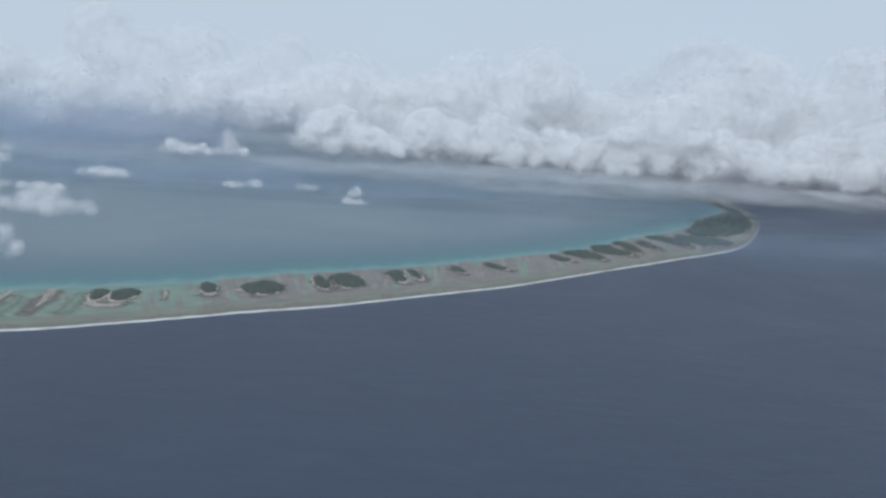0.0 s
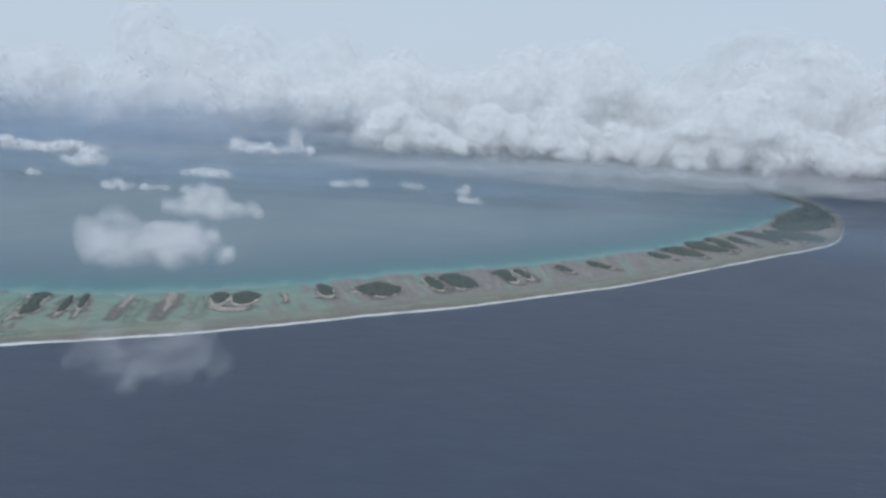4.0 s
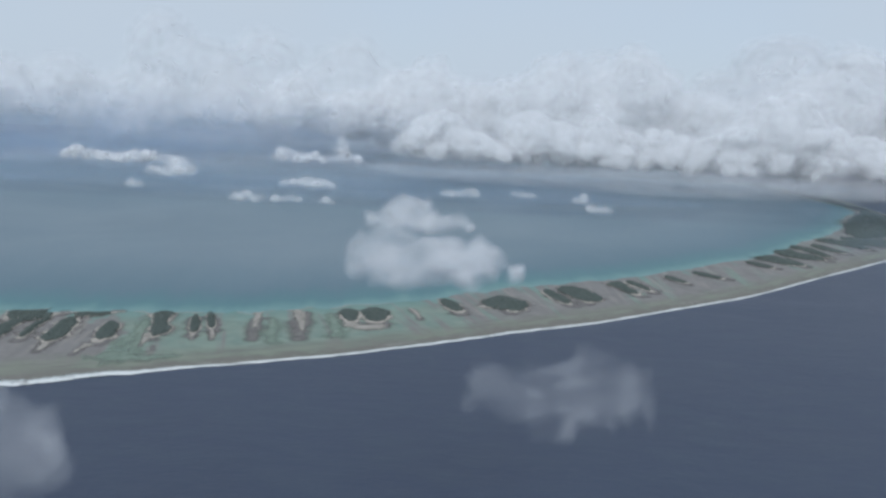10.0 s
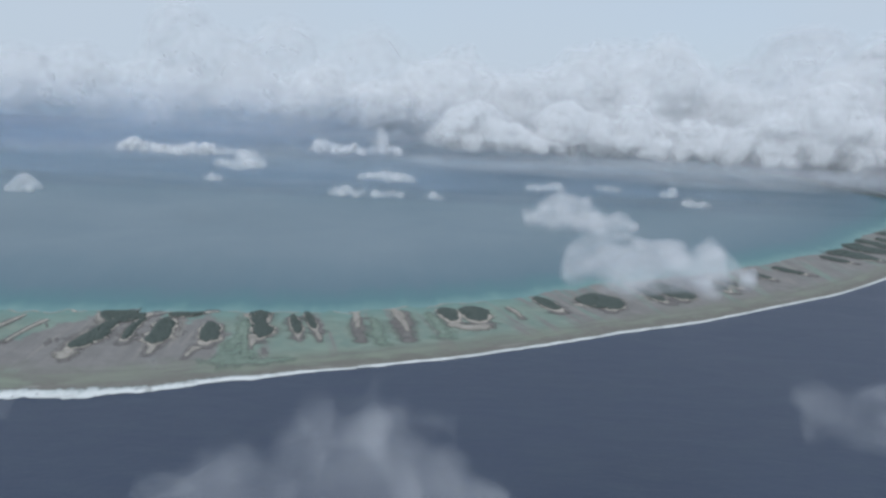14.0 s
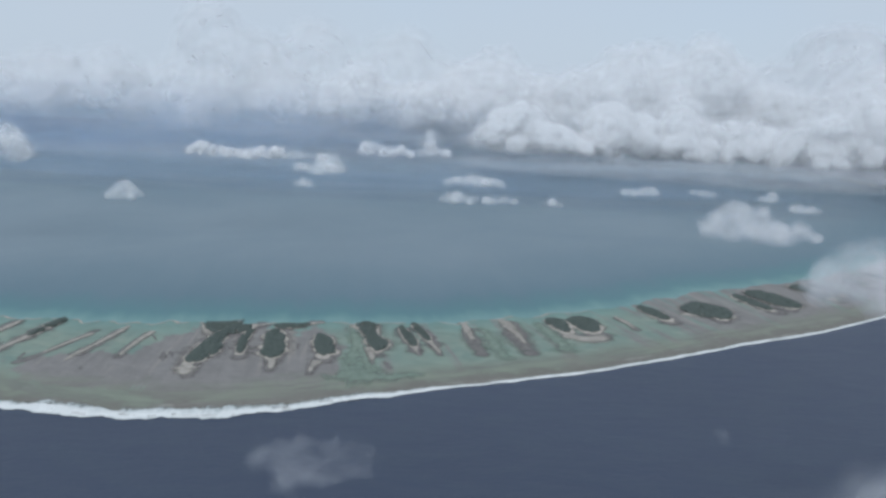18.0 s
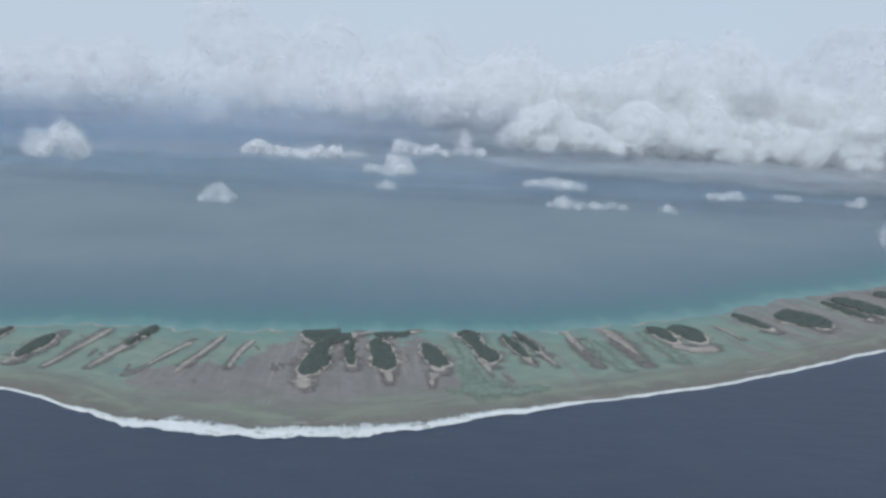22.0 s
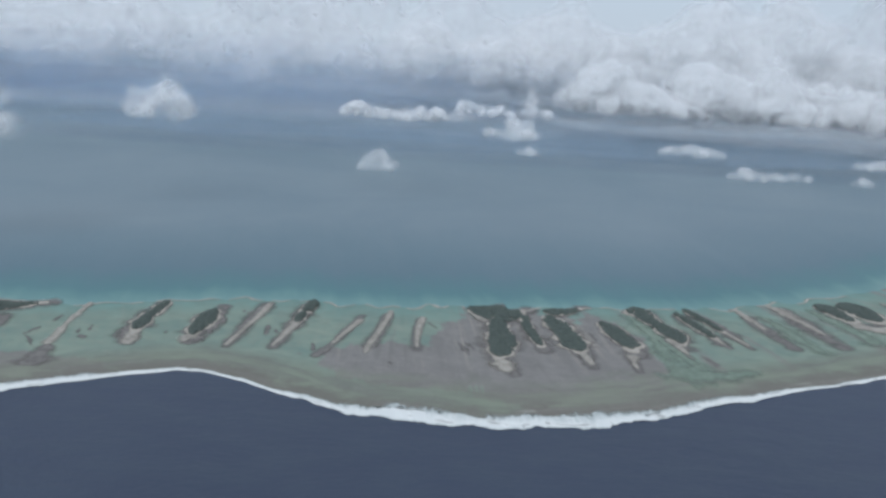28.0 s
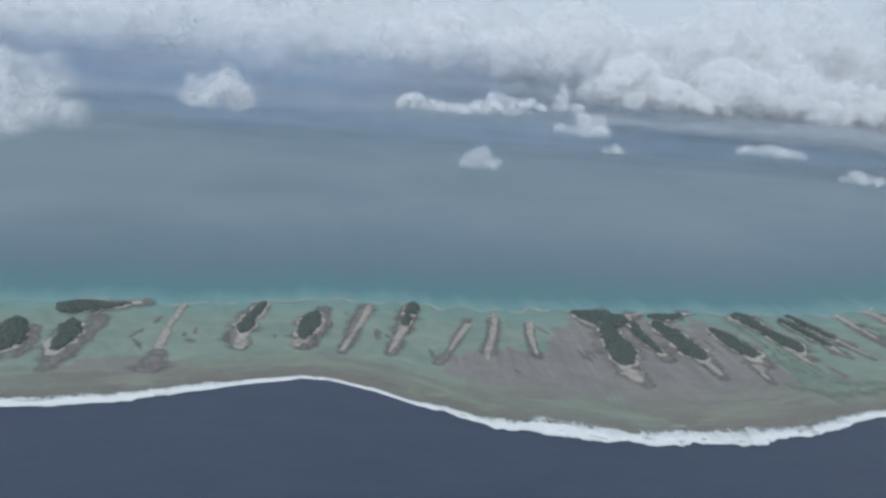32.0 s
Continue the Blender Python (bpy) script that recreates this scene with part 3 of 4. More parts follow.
islet([(-776, 905, 6.3), (-763, 905, 9.7), (-751, 910, 6.0), (-742, 918, 1.4)], 2.2, "low wooded islet on the lagoon shore", 311, 2.2, 4.0)
islet([(-724, 883, 2.5), (-717, 868, 8.6), (-713, 850, 9.3), (-707, 835, 9.9), (-706, 820, 5.2)], 2.6, "pear-shaped wooded islet ringed by sand", 312)
islet([(-683, 933, 15.9), (-677, 910, 9.5), (-672, 891, 6.9), (-663, 872, 10.1), (-658, 856, 8.4), (-658, 843, 2.7)], 2.6, "curved wooded islet beside a green channel", 313)
islet([(-644, 926, 2.4), (-636, 903, 5.0), (-628, 880, 5.2), (-623, 862, 2.5)], 2.2, "small narrow wooded islet on the reef", 314, 2.2, 4.0)
islet([(-631, 939, 3.0), (-623, 918, 4.2), (-615, 897, 3.8), (-610, 882, 2.3)], 2.2, "small narrow wooded islet on the reef", 315, 2.2, 4.0)
islet([(-475, 987, 11.1), (-471, 972, 12.0), (-466, 955, 9.4), (-463, 938, 5.9)], 2.8, "wooded islet beside a sandy inlet", 316)
islet([(-443, 998, 17.7), (-440, 981, 17.7), (-437, 961, 14.6), (-434, 942, 8.6)], 3.0, "wide wooded islet beside a sandy inlet", 317)
islet([(-360, 1060, 6.1), (-351, 1040, 10.2), (-343, 1021, 9.0), (-338, 1006, 5.9)], 2.7, "slim wooded islet on the reef flat", 318)
islet([(-285, 1093, 12.6), (-282, 1078, 25.7), (-279, 1061, 30.3), (-275, 1045, 28.1), (-269, 1032, 20.5), (-270, 1023, 8.0)], 3.4, "large oval wooded islet on the reef", 319)
islet([(-217, 1144, 6.3), (-213, 1128, 9.4), (-207, 1110, 10.0), (-200, 1093, 9.9), (-195, 1076, 4.7)], 2.7, "slim wooded islet on the reef flat", 320)
islet([(-177, 1173, 8.9), (-181, 1159, 21.2), (-173, 1140, 21.9), (-165, 1119, 21.3), (-162, 1101, 17.5), (-165, 1091, 7.0)], 3.4, "large wooded islet on the reef", 321)
islet([(-102, 1219, 7.8), (-108, 1203, 15.7), (-102, 1187, 11.0), (-96, 1167, 9.5), (-90, 1148, 5.1)], 3.0, "wooded islet beside a thinner strip of scrub", 322)
islet([(-85, 1231, 8.2), (-81, 1217, 8.1), (-75, 1200, 7.1), (-70, 1187, 5.7), (-65, 1174, 4.3)], 2.7, "thin strip of scrub on the reef", 323)
islet([(-17, 1282, 6.6), (-12, 1271, 9.0), (-7, 1257, 8.8), (2, 1240, 6.8)], 2.7, "thin strip of scrub on the reef", 324, 2.2, 4.0)
islet([(40, 1329, 7.0), (46, 1314, 11.6), (56, 1300, 12.1), (70, 1287, 11.3)], 3.0, "slim wooded islet on the reef flat", 325, 2.2, 4.0)
islet([(164, 1441, 9.8), (171, 1428, 11.9), (180, 1410, 13.5), (190, 1398, 7.9)], 3.6, "narrow strip of woods on the distant reef", 326, 2.2, 4.0)
islet([(236, 1509, 12.1), (222, 1483, 32.7), (230, 1464, 28.0), (241, 1446, 26.0), (252, 1429, 17.7)], 5.0, "large wooded islet on the distant reef", 327, 2.2, 4.0)
islet([(293, 1588, 5.3), (277, 1560, 23.4), (283, 1533, 30.9), (302, 1510, 26.2), (316, 1492, 16.2)], 4.5, "narrow strip of woods on the distant reef", 328, 2.2, 4.0)
islet([(321, 1640, 9.7), (325, 1616, 18.6), (335, 1588, 17.7), (338, 1559, 12.2), (341, 1526, 9.5)], 4.5, "narrow strip of woods on the distant reef", 329, 2.2, 4.0)
islet([(373, 1668, 13.1), (375, 1643, 15.6), (381, 1613, 16.1), (392, 1580, 12.6)], 4.5, "narrow strip of woods on the distant reef", 330, 2.2, 4.0)
islet([(439, 1756, 12.8), (434, 1727, 35.2), (448, 1696, 30.1), (457, 1666, 23.6), (464, 1636, 11.2)], 4.5, "broad strip of woods on the distant reef", 331, 2.2, 4.0)
islet([(481, 1784, 17.8), (502, 1761, 45.3), (528, 1733, 62.1), (535, 1702, 50.4), (529, 1668, 24.5)], 5.0, "broad woods beside the corner of the atoll", 332, 2.2, 4.0)
# the wooded corner of the atoll and the limb beyond it
islet([(523, 1803, 28), (580, 1862, 50), (638, 1970, 64), (698, 2098, 56), (755, 2228, 30), (778, 2300, 14)], 5.5, "great dark woods at the corner of the atoll", 340, 6.0, 8.0, 3.0)
islet([(784, 2312, 17), (770, 2413, 14), (764, 2570, 29), (747, 2753, 30)], 6, "far wooded limb of the atoll", 341, 5.0, 6.0, 3.0)
sand_bar([(-1199, 847, 4.7), (-1197, 825, 4.6), (-1194, 799, 4.0), (-1190, 772, 5.1), (-1184, 743, 7.1)], "pale coral sand bar on the reef flat", 40, [(-1185, 746, 7.3), (-1181, 729, 11.3), (-1178, 715, 16.4), (-1178, 702, 28.0)])
sand_bar([(-1131, 785, 7.1), (-1129, 771, 8.6), (-1126, 754, 3.8)], "pale sand tail drawn out from a wooded islet", 41, [(-1143, 794, 4.2), (-1131, 775, 12.9), (-1124, 753, 11.9)])
sand_bar([(-1082, 792, 8.8), (-1084, 780, 7.6), (-1085, 767, 4.9)], "pale sand tail drawn out from a wooded islet", 42, [(-1082, 867, 10.2), (-1075, 839, 6.8), (-1074, 812, 9.1), (-1077, 784, 11.6), (-1082, 762, 6.9)])
sand_bar([(-1040, 880, 3.3), (-1040, 858, 4.9), (-1042, 835, 4.2), (-1044, 811, 3.4), (-1046, 788, 3.7), (-1049, 766, 2.5)], "pale coral sand bar on the reef flat", 43, [(-1042, 882, 9.1), (-1043, 852, 9.2), (-1045, 821, 8.8), (-1046, 790, 8.4), (-1048, 760, 5.9)])
sand_bar([(-1000, 878, 7.1), (-1003, 841, 5.7), (-1005, 816, 5.0), (-1008, 793, 3.9), (-1012, 771, 2.1)], "pale coral sand bar on the reef flat", 44, [(-1002, 885, 10.9), (-1002, 838, 7.7), (-1007, 801, 8.5), (-1011, 763, 8.0)])
sand_bar([(-948, 850, 4.1), (-952, 834, 4.9), (-957, 815, 3.7), (-963, 786, 3.4)], "pale coral sand bar on the reef flat", 45, [(-948, 864, 7.0), (-956, 824, 5.9), (-966, 779, 5.8), (-974, 753, 7.3)])
sand_bar([(-924, 880, 3.7), (-925, 851, 4.5), (-928, 821, 4.9), (-933, 792, 5.2), (-934, 769, 2.9)], "pale coral sand bar on the reef flat", 46, [(-925, 873, 8.2), (-929, 817, 9.0), (-933, 780, 8.1)])
sand_bar([(-893, 867, 3.8), (-895, 844, 4.7), (-895, 821, 3.9), (-893, 790, 2.8)], "pale coral sand bar on the reef flat", 47)
sand_bar([(-821, 777, 10.7), (-820, 764, 10.5), (-815, 752, 6.7)], "pale sand tail drawn out from a wooded islet", 48)
sand_bar([(-752, 805, 5.1), (-749, 791, 5.0), (-746, 777, 4.4)], "pale sand tail drawn out from a wooded islet", 49)
sand_bar([(-847, 890, 5.5), (-840, 874, 6.6), (-833, 864, 4.9)], "pale sand tail drawn out from a wooded islet", 50)
sand_bar([(-709, 808, 10.1), (-711, 790, 3.8), (-710, 776, 2.0)], "pale sand tail drawn out from a wooded islet", 51)
sand_bar([(-670, 852, 4.1), (-663, 834, 5.4), (-658, 813, 2.1)], "pale sand tail drawn out from a wooded islet", 52)
sand_bar([(-622, 860, 4.0), (-619, 844, 2.8)], "pale sand tail drawn out from a wooded islet", 53)
sand_bar([(-608, 880, 3.4), (-602, 864, 3.4), (-596, 845, 2.7)], "pale sand tail drawn out from a wooded islet", 54)
sand_bar([(-579, 953, 8.8), (-574, 937, 5.6), (-569, 916, 4.9), (-565, 893, 3.6)], "pale coral sand bar on the reef flat", 55, [(-572, 937, 10.9), (-566, 900, 11.9), (-558, 866, 12.9), (-552, 840, 9.7)])
sand_bar([(-536, 973, 5.4), (-528, 956, 8.3), (-522, 933, 6.8), (-514, 911, 4.8), (-509, 889, 3.5)], "pale coral sand bar on the reef flat", 56, [(-524, 973, 13.1), (-518, 927, 20.2), (-513, 886, 17.7), (-503, 851, 14.0)])
sand_bar([(-469, 928, 14.2), (-453, 921, 12.8), (-436, 919, 14.6), (-421, 929, 15.8)], "pale sand tail drawn out from a wooded islet", 57)
sand_bar([(-399, 1010, 3.6), (-390, 985, 4.2), (-384, 964, 3.4)], "pale coral sand bar on the reef flat", 58)
for seed, spine in (
    (71, [(-1258, 807, 13.2), (-1249, 787, 10.3), (-1245, 763, 10.8), (-1245, 738, 11.1), (-1247, 711, 9.5), (-1248, 689, 7.7)]),
    (72, [(-1294, 774, 5.2), (-1284, 755, 6.3), (-1278, 733, 7.0), (-1273, 708, 7.4)]),
):
    flat_thing("rubble_tongue", spine, CRUST, "long purple-grey tongue of coral rubble beside an islet", "rubble", "rubble tongues", height=0.05, base=0.70, rough=0.22, seed=seed, fade=0.2)
for seed, spine in (
    (53, [(-699, 914, 5.3), (-688, 888, 9.8), (-682, 854, 11.7), (-679, 822, 9.1), (-674, 793, 8.7)]),
    (54, [(-695, 761, 11.0), (-679, 773, 25.5), (-654, 774, 18.7), (-632, 777, 10.5), (-605, 789, 9.1)]),
    (55, [(-558, 940, 6.2), (-547, 903, 10.5), (-538, 861, 11.3), (-527, 835, 13.4)]),
    (56, [(-496, 972, 6.5), (-486, 943, 7.9), (-475, 907, 12.1), (-467, 865, 15.9)]),
    (57, [(-690, 902, 5.3), (-680, 869, 6.2), (-670, 834, 6.7), (-662, 804, 9.0), (-654, 769, 22.0)]),
):
    flat_thing("shallow_pool", spine, POOL, "pale green shallow channel in the reef flat", "pool", "shallow channels", height=0.05, base=0.86, rough=0.32, seed=seed, fade=0.25)
# a broken line of beach along the lagoon, and coral patches in the shallows
rng = np.random.default_rng(21)
start = int(np.argmin(np.abs(inner[:, 0] + 1290)))
while inner[start, 0] < -420:
    span = int(rng.integers(8, 20))
    pick = inner[start : start + span : 3]
    if len(pick) > 2:
        flat_thing("beach", [(a[0], a[1] - 2.5 + rng.normal() * 0.8, rng.uniform(0.9, 2.0)) for a in pick], SAND, "thin pale beach along the lagoon edge", "beach", "lagoon beaches",
                   height=0.3, base=0.6, seed=int(rng.integers(999)))
    start += span + int(rng.integers(0, 5))
for _ in range(34):
    i = int(rng.integers(np.argmin(np.abs(inner[:, 0] + 1250)), np.argmin(np.abs(inner[:, 0] + 560))))
    spot = outer[i] + (inner[i] - outer[i]) * rng.uniform(0.35, 0.8)
    way = -inward[i] * rng.uniform(4, 13) + rng.normal(0, 2.5, 2)
    flat_thing("coral_patch", [(*(spot - way), rng.uniform(1, 2)), (*spot, rng.uniform(1.5, 4)), (*(spot + way), rng.uniform(0.8, 2))], CRUST,
               "dark coral patch in the green shallows", "coral", "coral patches", height=0.1, base=0.72, rough=0.4, seed=int(rng.integers(999)))


# ---- clouds ----
def lattice_noise(x, y, z, seed, octaves=4, rough=0.55, puffy=False):
    """Smooth random field over arrays of places, about 0..1; puffy: rounded swellings parted by creases."""
    grid = np.random.default_rng(seed).random((24, 24, 24)).astype(np.float32)
    out, amp, total = 0.0, 1.0, 0.0
    for o in range(octaves):
        k = 2.03**o
        parts = []
        for c in (x * k + 5.3 * o, y * k + 1.7 * o, z * k + 3.1 * o):
            i = np.floor(c).astype(int)
            f = c - i
            parts.append((i % 24, (i + 1) % 24, f * f * (3 - 2 * f)))
        (i0, i1, u), (j0, j1, v), (k0, k1, w) = parts
        val = ((grid[i0, j0, k0] * (1 - u) + grid[i1, j0, k0] * u) * (1 - v) + (grid[i0, j1, k0] * (1 - u) + grid[i1, j1, k0] * u) * v) * (1 - w) \
            + ((grid[i0, j0, k1] * (1 - u) + grid[i1, j0, k1] * u) * (1 - v) + (grid[i0, j1, k1] * (1 - u) + grid[i1, j1, k1] * u) * v) * w
        val = np.abs(2 * val - 1) * 1.7 if puffy else val
        out, total, amp = out + amp * val, total + amp, amp * rough
    return out / total


def iso(g, step, origin):
    """The surface where the field g crosses zero: vertices and quads (surface nets)."""
    s = g > 0
    nx, ny, nz = (n - 1 for n in g.shape)
    cut = lambda a, i, j, k: a[i : i + nx, j : j + ny, k : k + nz]
    count = sum(cut(s, i, j, k).astype(np.int8) for i in (0, 1) for j in (0, 1) for k in (0, 1))
    active = (count > 0) & (count < 8)
    pos, hits = np.zeros((nx, ny, nz, 3), np.float32), np.zeros((nx, ny, nz), np.float32)
    for axis in range(3):
        for a in (0, 1):
            for b in (0, 1):
                at = [a, b]
                at.insert(axis, 0)
                to = list(at)
                to[axis] = 1
                ga, gb = cut(g, *at), cut(g, *to)
                cross = (ga > 0) != (gb > 0)
                t = np.where(cross, ga / np.where(cross, ga - gb, 1), 0)
                for m in range(3):
                    pos[..., m] += np.where(cross, t if m == axis else at[m], 0)
                hits += cross
    ids = np.full((nx, ny, nz), -1)
    ids[active] = np.arange(int(active.sum()))
    base = np.stack(np.nonzero(active), 1)
    verts = (base + pos[active] / hits[active][:, None]) * step + origin
    quads = []
    for axis in range(3):
        o1, o2 = [m for m in range(3) if m != axis]
        lo, hi = [slice(1, -1)] * 3, [slice(1, -1)] * 3
        lo[axis], hi[axis] = slice(0, -1), slice(1, None)
        a, b = s[tuple(lo)], s[tuple(hi)]
        where = np.stack(np.nonzero(a != b), 1)
        flip = a[a != b]
        where[:, o1] += 1
        where[:, o2] += 1
        cells = []
        for d1, d2 in ((-1, -1), (0, -1), (0, 0), (-1, 0)):
            c = where.copy()
            c[:, o1] += d1
            c[:, o2] += d2
            cells.append(ids[c[:, 0], c[:, 1], c[:, 2]])
        q = np.stack(cells, 1)
        turned = flip if axis != 1 else ~flip
        q[~turned] = q[~turned][:, ::-1]
        quads.append(q)
    return verts, np.vstack(quads)


DENSE = ((0.40, 60), (0.27, 35), (0.16, 20), (0.06, 20), (-0.03, 12), (-0.11, 8), (-0.19, 5))
BANKED = ((0.32, 35), (0.22, 20), (0.13, 20), (0.04, 12), (-0.05, 12), (-0.14, 8), (-0.22, 5))
VEIL = ((0.34, 20), (0.20, 12), (0.06, 8), (-0.06, 5), (-0.16, 3))
HAZED = ((0.34, 20), (0.20, 20), (0.06, 12), (-0.06, 8), (-0.16, 5))
PUFF = ((0.45, 20), (0.32, 12), (0.20, 8), (0.08, 8), (-0.04, 5), (-0.16, 3))
HEAPED = ((0.44, 20), (0.32, 20), (0.21, 12), (0.10, 12), (-0.01, 8), (-0.12, 5))
SOFT = ((0.50, 12), (0.37, 12), (0.24, 8), (0.12, 8), (0.01, 5), (-0.10, 5), (-0.20, 3))
WISP = ((0.50, 2), (0.36, 2), (0.22, 1), (0.09, 1), (-0.04, 1), (-0.16, 1))
THIN = ((0.50, 3), (0.36, 2), (0.22, 2), (0.09, 2), (-0.04, 1), (-0.16, 1))


def cloud(x, y, length, depth, height, heads, seed, label, step, layers=DENSE, base=118.0, group="trade-wind clouds", fray=0.55, low=0.35, size=1.0, curl=3.4, octaves=4, slab=0.5, puffy=True, ragged=0.10, foot=0.12, rim=3.0, rough=0.55, spread=0.5, mists=None):
    """A cumulus with a flat base: rounded heads piled up under an uneven outline, dense within and thinning out through
    its layers. Without heads, a sheet of haze.
    """
    rng = np.random.default_rng(seed)
    pad = spread * height
    ax = [np.arange(-length / 2 - pad, length / 2 + pad, step), np.arange(-depth / 2 - pad, depth / 2 + pad, step), np.arange(-0.35 * height, height * 1.45, step)]
    X, Y, Z = np.meshgrid(*ax, indexing="ij")
    f = np.full(X.shape, -2.0)
    knots = rng.uniform(low, 1.0, 7)
    f = np.maximum(f, slab - max(slab, 0.6) * np.sqrt((X / (0.46 * length)) ** 2 + (Y / (0.46 * depth)) ** 2 + ((Z - 0.12 * height) / (0.3 * height)) ** 2) ** rim)
    pile = np.exp(9.0 * np.clip(f, -2.0, 2.0))
    for _ in range(heads):
        u = rng.uniform(-0.9, 0.9)
        w = rng.uniform(-0.9, 0.9) * math.sqrt(1 - u * u)
        top = height * np.interp(u, np.linspace(-1, 1, 7), knots) * (1 - abs(u) ** 3) ** 0.5 * (1 - 0.4 * w * w)
        r = max(size * rng.uniform(0.20, 0.42) * (0.45 * height + 0.55 * top), 2.2 * step)
        zc = max(top - r, 0.25 * r) * rng.uniform(0.1, 1.0) ** 0.5
        d = np.sqrt((X - u * (length / 2 - r * 0.5)) ** 2 + (Y - w * (depth / 2 - r * 0.5)) ** 2 + ((Z - zc) * 1.12) ** 2) / r
        pile += np.exp(9.0 * np.clip((1 - d) * min(1.6, r / (0.25 * height)), -2.0, 2.0))
    f = np.log(pile) / 9.0  # heads that melt into one another
    k = curl / height
    puff = lattice_noise(X * k + 40, Y * k + 40, Z * k + 40, seed, octaves, rough, puffy)
    f = f + fray * (1.9 * (puff - 0.5) + 0.12)
    f = np.minimum(f, (Z + 0.04 * height + ragged * height * (puff - 0.5)) / (foot * height))
    if not puffy:
        f = f - 2.5 * np.clip((np.sqrt((X / ax[0][0]) ** 2 + (Y / ax[1][0]) ** 2) - 0.6) / 0.4, 0, 1) ** 2
    f[[0, -1]] = f[:, [0, -1]] = f[:, :, [0, -1]] = -2.0
    ob, origin = None, np.array([a[0] for a in ax])
    for level, alpha in layers:
        g = f - level  # a layer lies where the droplets thin out to this level
        if not (g > 0).any():
            continue
        vs, fs = iso(g, step, origin)
        mist = (mists or (FAR_MIST if step > 6 else MIST))[alpha]
        if ob is None:
            ob = new("cloud_or_haze", mesh_of("cloud_or_haze", vs, fs, mist))
            ob.location = (x, y, base)
            tagged(ob, label, "cloud", group)
        else:
            part("fringe", mesh_of("fringe", vs, fs, mist), ob, "thin hazy edge of the cloud or haze sheet")
    return ob


SMALL = "small white cumulus with a flat grey base over the lagoon"
cloud(-805, 1253, 84, 56, 38, 14, 401, SMALL, 2.4, layers=PUFF, size=0.9, fray=1.15, curl=3.8, slab=0.1, low=0.15, ragged=0.4, foot=0.3, rough=0.5, spread=0.9, puffy=False, base=131)
cloud(-967, 1430, 235, 60, 34, 46, 402, "long low line of white cumulus over the lagoon", 2.3, layers=HEAPED, size=0.9, fray=0.6, curl=2.2, slab=0.1, low=0.15, ragged=0.4, foot=0.3, rough=0.5, spread=0.9, base=133)
cloud(-948, 931, 42, 32, 23, 12, 403, SMALL, 1.8, PUFF, size=0.95, fray=1.0, curl=3.0, slab=0.15, low=0.1, puffy=False, ragged=0.6, foot=0.4, spread=1.0, base=129)
cloud(-570, 1200, 94, 48, 30, 16, 404, SMALL, 2.2, PUFF, size=0.95, fray=1.0, curl=3.0, slab=0.15, low=0.1, puffy=False, ragged=0.6, foot=0.4, spread=1.0, base=128)
cloud(-791, 1097, 31, 23, 18, 8, 405, SMALL, 1.3, PUFF, size=0.95, fray=1.0, curl=3.0, slab=0.15, low=0.1, puffy=False, ragged=0.6, foot=0.4, spread=1.0, base=129)
cloud(-1307, 1268, 118, 70, 64, 16, 406, "plump white cumulus over the lagoon", 3.0, layers=PUFF, size=0.9, fray=0.6, curl=2.2, slab=0.1, low=0.15, ragged=0.4, foot=0.3, rough=0.42, spread=0.9, base=133)
cloud(-1437, 1030, 120, 80, 108, 16, 415, "tall white cumulus over the lagoon", 3.6, layers=PUFF, size=0.9, fray=0.6, curl=2.2, slab=0.1, low=0.15, ragged=0.4, foot=0.3, rough=0.42, spread=0.9, base=124)
cloud(-588, 940, 46, 29, 21, 10, 407, SMALL, 1.5, PUFF, base=139, size=0.95, fray=1.0, curl=3.0, slab=0.15, low=0.1, puffy=False, ragged=0.6, foot=0.4, spread=1.0)
cloud(-543, 950, 42, 26, 18, 10, 408, SMALL, 1.5, PUFF, base=139, size=0.95, fray=1.0, curl=3.0, slab=0.15, low=0.1, puffy=False, ragged=0.6, foot=0.4, spread=1.0)
cloud(-490, 916, 25, 17, 14, 8, 409, SMALL, 1.1, PUFF, base=142, size=0.95, fray=1.0, curl=3.0, slab=0.15, low=0.1, puffy=False, ragged=0.6, foot=0.4, spread=1.0)
cloud(-359, 1172, 42, 29, 20, 10, 416, SMALL, 1.6, PUFF, size=0.95, fray=1.0, curl=3.0, slab=0.15, low=0.1, puffy=False, ragged=0.6, foot=0.4, spread=1.0, base=126)
cloud(-331, 1195, 32, 23, 21, 8, 417, SMALL, 1.5, PUFF, size=0.95, fray=1.0, curl=3.0, slab=0.15, low=0.1, puffy=False, ragged=0.6, foot=0.4, spread=1.0, base=126)
cloud(-175, 1185, 29, 23, 16, 8, 418, SMALL, 1.4, PUFF, size=0.95, fray=1.0, curl=3.0, slab=0.15, low=0.1, puffy=False, ragged=0.6, foot=0.4, spread=1.0, base=124)
cloud(-158, 1095, 44, 23, 18, 10, 419, SMALL, 1.6, PUFF, size=0.95, fray=1.0, curl=3.0, slab=0.15, low=0.1, puffy=False, ragged=0.6, foot=0.4, spread=1.0, base=123)
cloud(-254, 1212, 38, 23, 16, 8, 420, SMALL, 1.6, PUFF, size=0.95, fray=1.0, curl=3.0, slab=0.15, low=0.1, puffy=False, ragged=0.6, foot=0.4, spread=1.0, base=125)
DRIFT = "thin ragged cloud drifting low over the reef"
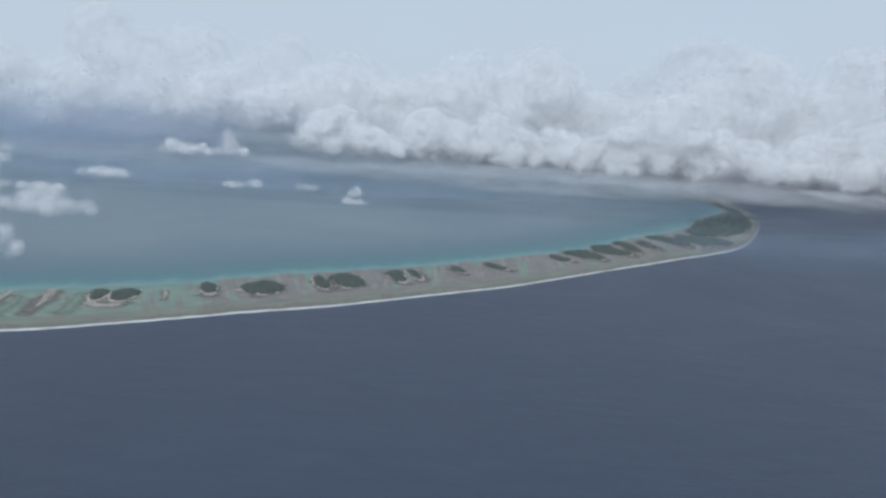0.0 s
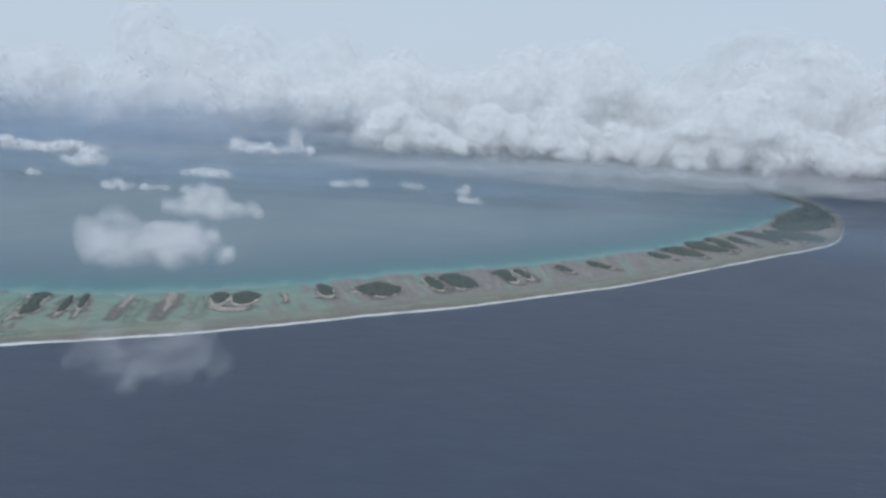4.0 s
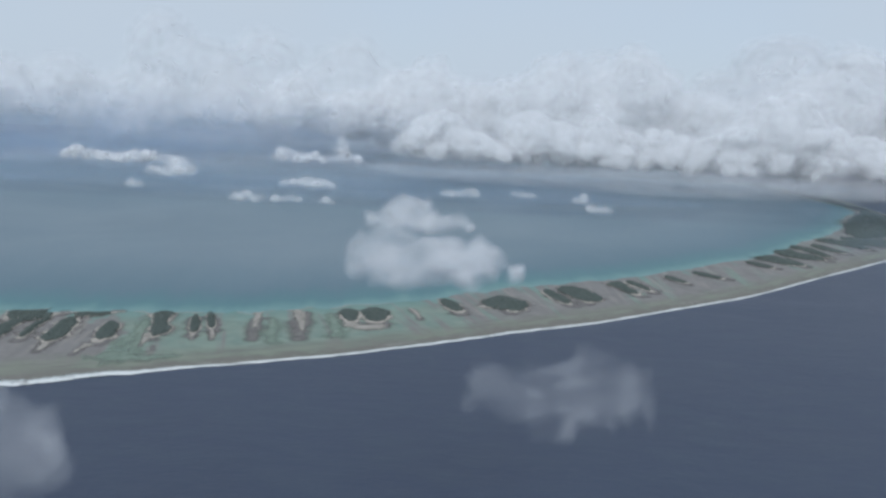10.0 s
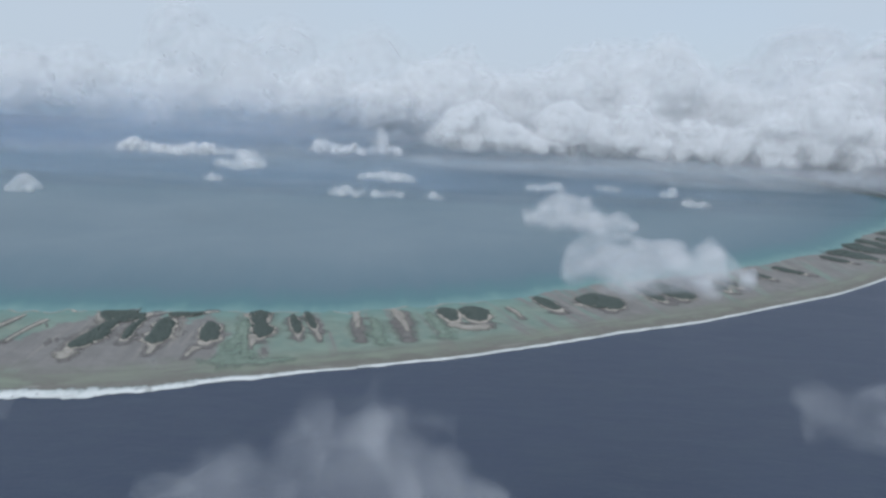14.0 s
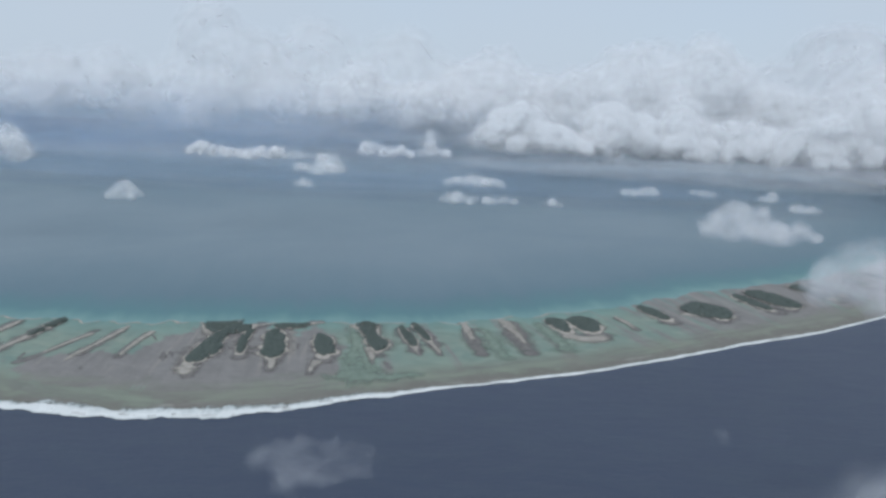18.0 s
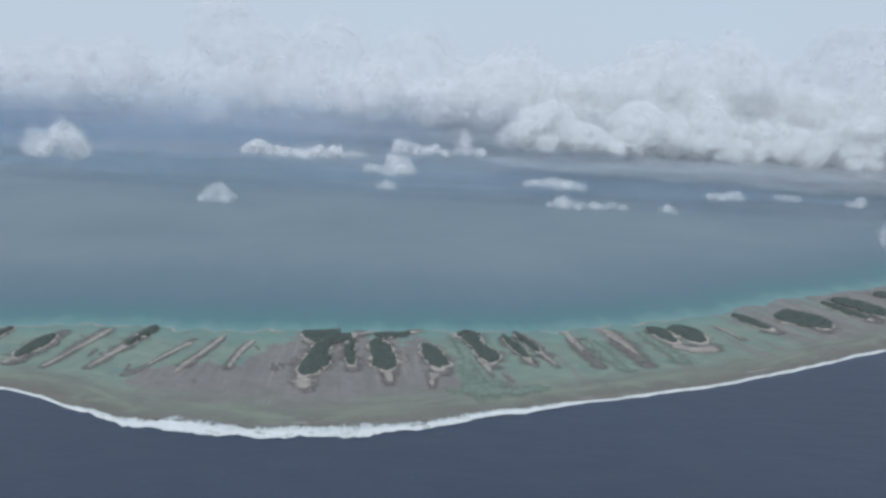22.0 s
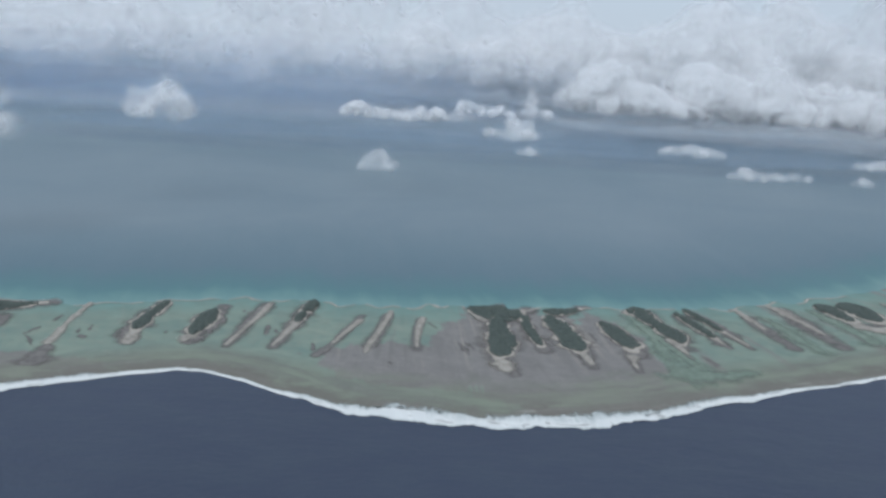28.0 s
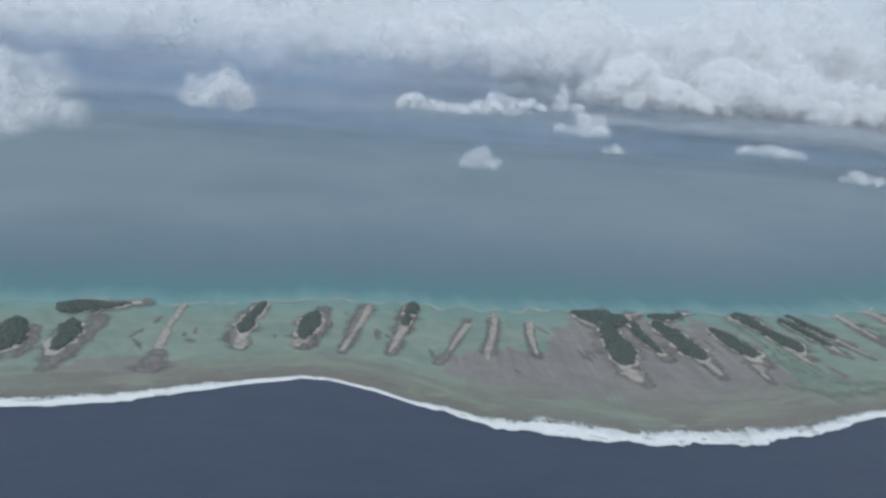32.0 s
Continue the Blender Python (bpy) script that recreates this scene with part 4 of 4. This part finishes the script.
cloud(-348, 508, 108, 60, 36, 18, 410, DRIFT, 2.4, SOFT, puffy=False, octaves=3, rough=0.42, base=159, size=1.15, fray=1.45, curl=2.6, slab=0.3, ragged=0.5, foot=0.35, spread=0.7)
cloud(-367, 672, 84, 40, 28, 14, 411, DRIFT, 2.0, SOFT, puffy=False, octaves=3, rough=0.42, base=161, size=1.15, fray=1.45, curl=2.6, slab=0.3, ragged=0.5, foot=0.35, spread=0.7)
cloud(-284, 369, 74, 44, 28, 12, 412, DRIFT, 2.2, WISP, puffy=False, octaves=3, rough=0.42, base=139, size=1.4, fray=1.9, curl=3.0, slab=0.2, ragged=0.6, foot=0.4, spread=0.9)
cloud(-482, 262, 90, 50, 34, 12, 413, DRIFT, 2.2, THIN, puffy=False, octaves=3, rough=0.42, base=149, size=1.4, fray=1.9, curl=3.0, slab=0.2, ragged=0.6, foot=0.4, spread=0.9)
cloud(-606, 318, 34, 24, 12, 10, 414, DRIFT, 1.4, WISP, puffy=False, octaves=3, rough=0.42, base=150, size=1.4, fray=1.9, curl=3.0, slab=0.2, ragged=0.6, foot=0.4, spread=0.9)
LINE = "line of low white cumulus in front of the cloud bank"
cloud(-708, 2240, 130, 90, 82, 14, 421, LINE, 5.0, HEAPED, base=80, fray=0.6, curl=2.2, size=0.9, slab=0.1, low=0.15, ragged=0.4, foot=0.3, rough=0.5, spread=0.9)
cloud(-838, 2230, 190, 100, 60, 16, 422, LINE, 5.0, HEAPED, base=81, fray=0.6, curl=2.2, size=0.9, slab=0.1, low=0.15, ragged=0.4, foot=0.3, rough=0.5, spread=0.9)
cloud(-1641, 2960, 210, 140, 120, 18, 424, LINE, 6.5, HEAPED, base=87, fray=0.6, curl=2.2, size=0.9, slab=0.1, low=0.15, ragged=0.4, foot=0.3, rough=0.5, spread=0.9)
BANK = "great white cumulus bank with a grey flat base"
FRONT = ((0.36, 60), (0.25, 35), (0.15, 20), (0.06, 12), (-0.03, 8), (-0.12, 5), (-0.20, 5))
for i in range(7):
    cloud(-390 + 330 * i, 2600 + 60 * (i % 3), 470, 230, (170, 235, 220, 290, 250, 310, 330)[i], 64, 430 + i, BANK, 6.5, FRONT, base=90, group="cloud bank", size=1.05, low=0.2, curl=2.4, octaves=4, fray=0.40, rough=0.5, ragged=0.35, foot=0.4)
for i in range(7):
    cloud(-930 + 400 * i, 3080 + 70 * (i % 2), 640, 280, (250, 330, 360, 420, 340, 410, 470)[i], 56, 450 + i, BANK, 9.5, BANKED, base=140, group="cloud bank", size=1.0, curl=2.2, octaves=4, fray=0.36, rough=0.5, ragged=0.35, foot=0.4)
for i in range(8):
    cloud(-2900 + 360 * i, 3050 + 130 * (i % 2), 480, 260, 190 + 40 * (i % 3), 46, 480 + i, BANK, 10, HAZED, slab=0.15, base=125 - 12 * (i % 2), group="cloud bank", size=1.0, curl=1.7, octaves=2, fray=0.5, rough=0.45, ragged=0.3, foot=0.5)
for i in range(7):
    cloud(-2700 + 760 * i, 3850 + 90 * (i % 2), 1100, 380, 440 + 60 * (i % 3), 50, 470 + i, BANK, 16, VEIL if i < 4 else HAZED, base=175 if i < 4 else 115, group="cloud bank", size=1.0, curl=1.7, octaves=2, puffy=False, fray=0.5, rough=0.45, ragged=0.3, foot=0.25)
# tinted sheets added to stand in for the blue haze of distance
BLUE = dict(group="sea haze", fray=0.2, slab=0.95, rim=1.3, curl=0.25, octaves=3, puffy=False, mists=HAZE)
# added sheet: its grey-blue tint darkens the western clouds behind it
cloud(-2250, 2600, 2800, 260, 480, 0, 495, "blue-grey haze sheet added to dim the western clouds", 30, ((0.80, 5), (0.66, 8), (0.52, 8), (0.38, 5), (0.24, 5), (0.10, 5)), base=-20, **BLUE)
cloud(-900, 2050, 6200, 500, 380, 0, 494, "thin blue haze in front of the cloud bank", 30, ((0.80, 5), (0.60, 8), (0.40, 5), (0.20, 5)), base=-20, **BLUE)
cloud(-1750, 2850, 4400, 240, 760, 0, 496, "blue haze between the rows of the cloud bank", 36, ((0.80, 8), (0.66, 8), (0.52, 8), (0.38, 5), (0.24, 5), (0.10, 3)), base=-20, **BLUE)
cloud(1100, 1560, 1900, 420, 240, 0, 497, "thin blue haze over the far corner of the atoll", 24, ((0.80, 3), (0.62, 5), (0.44, 5), (0.26, 3), (0.10, 3)), base=-20, **BLUE)
# pale sheets added as distance haze, to lighten the shaded water below the bank
cloud(-1350, 2440, 4000, 1180, 34, 0, 490, "whitish haze sheet added to brighten the dark far water", 18, ((0.70, 3), (0.54, 3), (0.38, 3), (0.22, 3), (0.06, 2)), base=42, group="sea haze", fray=0.2, slab=0.95, rim=1.3, curl=0.25, octaves=3, puffy=False)
cloud(1500, 2450, 3000, 1560, 34, 0, 491, "whitish haze sheet added to brighten the dark far water", 20, ((0.74, 8), (0.60, 8), (0.46, 8), (0.32, 5), (0.18, 5), (0.04, 3)), base=42, group="sea haze", fray=0.2, slab=0.95, rim=1.3, curl=0.25, octaves=3, puffy=False)
cloud(250, 2280, 2700, 1300, 34, 0, 492, "whitish haze sheet added to brighten the dark far water", 20, ((0.72, 12), (0.56, 8), (0.40, 8), (0.24, 8), (0.08, 5)), base=60, group="sea haze", fray=0.2, slab=0.95, rim=1.3, curl=0.25, octaves=3, puffy=False)
cloud(-1300, 3750, 6000, 2500, 150, 0, 493, "pale haze sheet added to cover the dark edge of the sea", 22, ((0.74, 20), (0.60, 12), (0.46, 8), (0.32, 8), (0.18, 5), (0.04, 3)), base=24, group="sea haze", fray=0.2, slab=0.95, rim=1.3, curl=0.25, octaves=3, puffy=False)
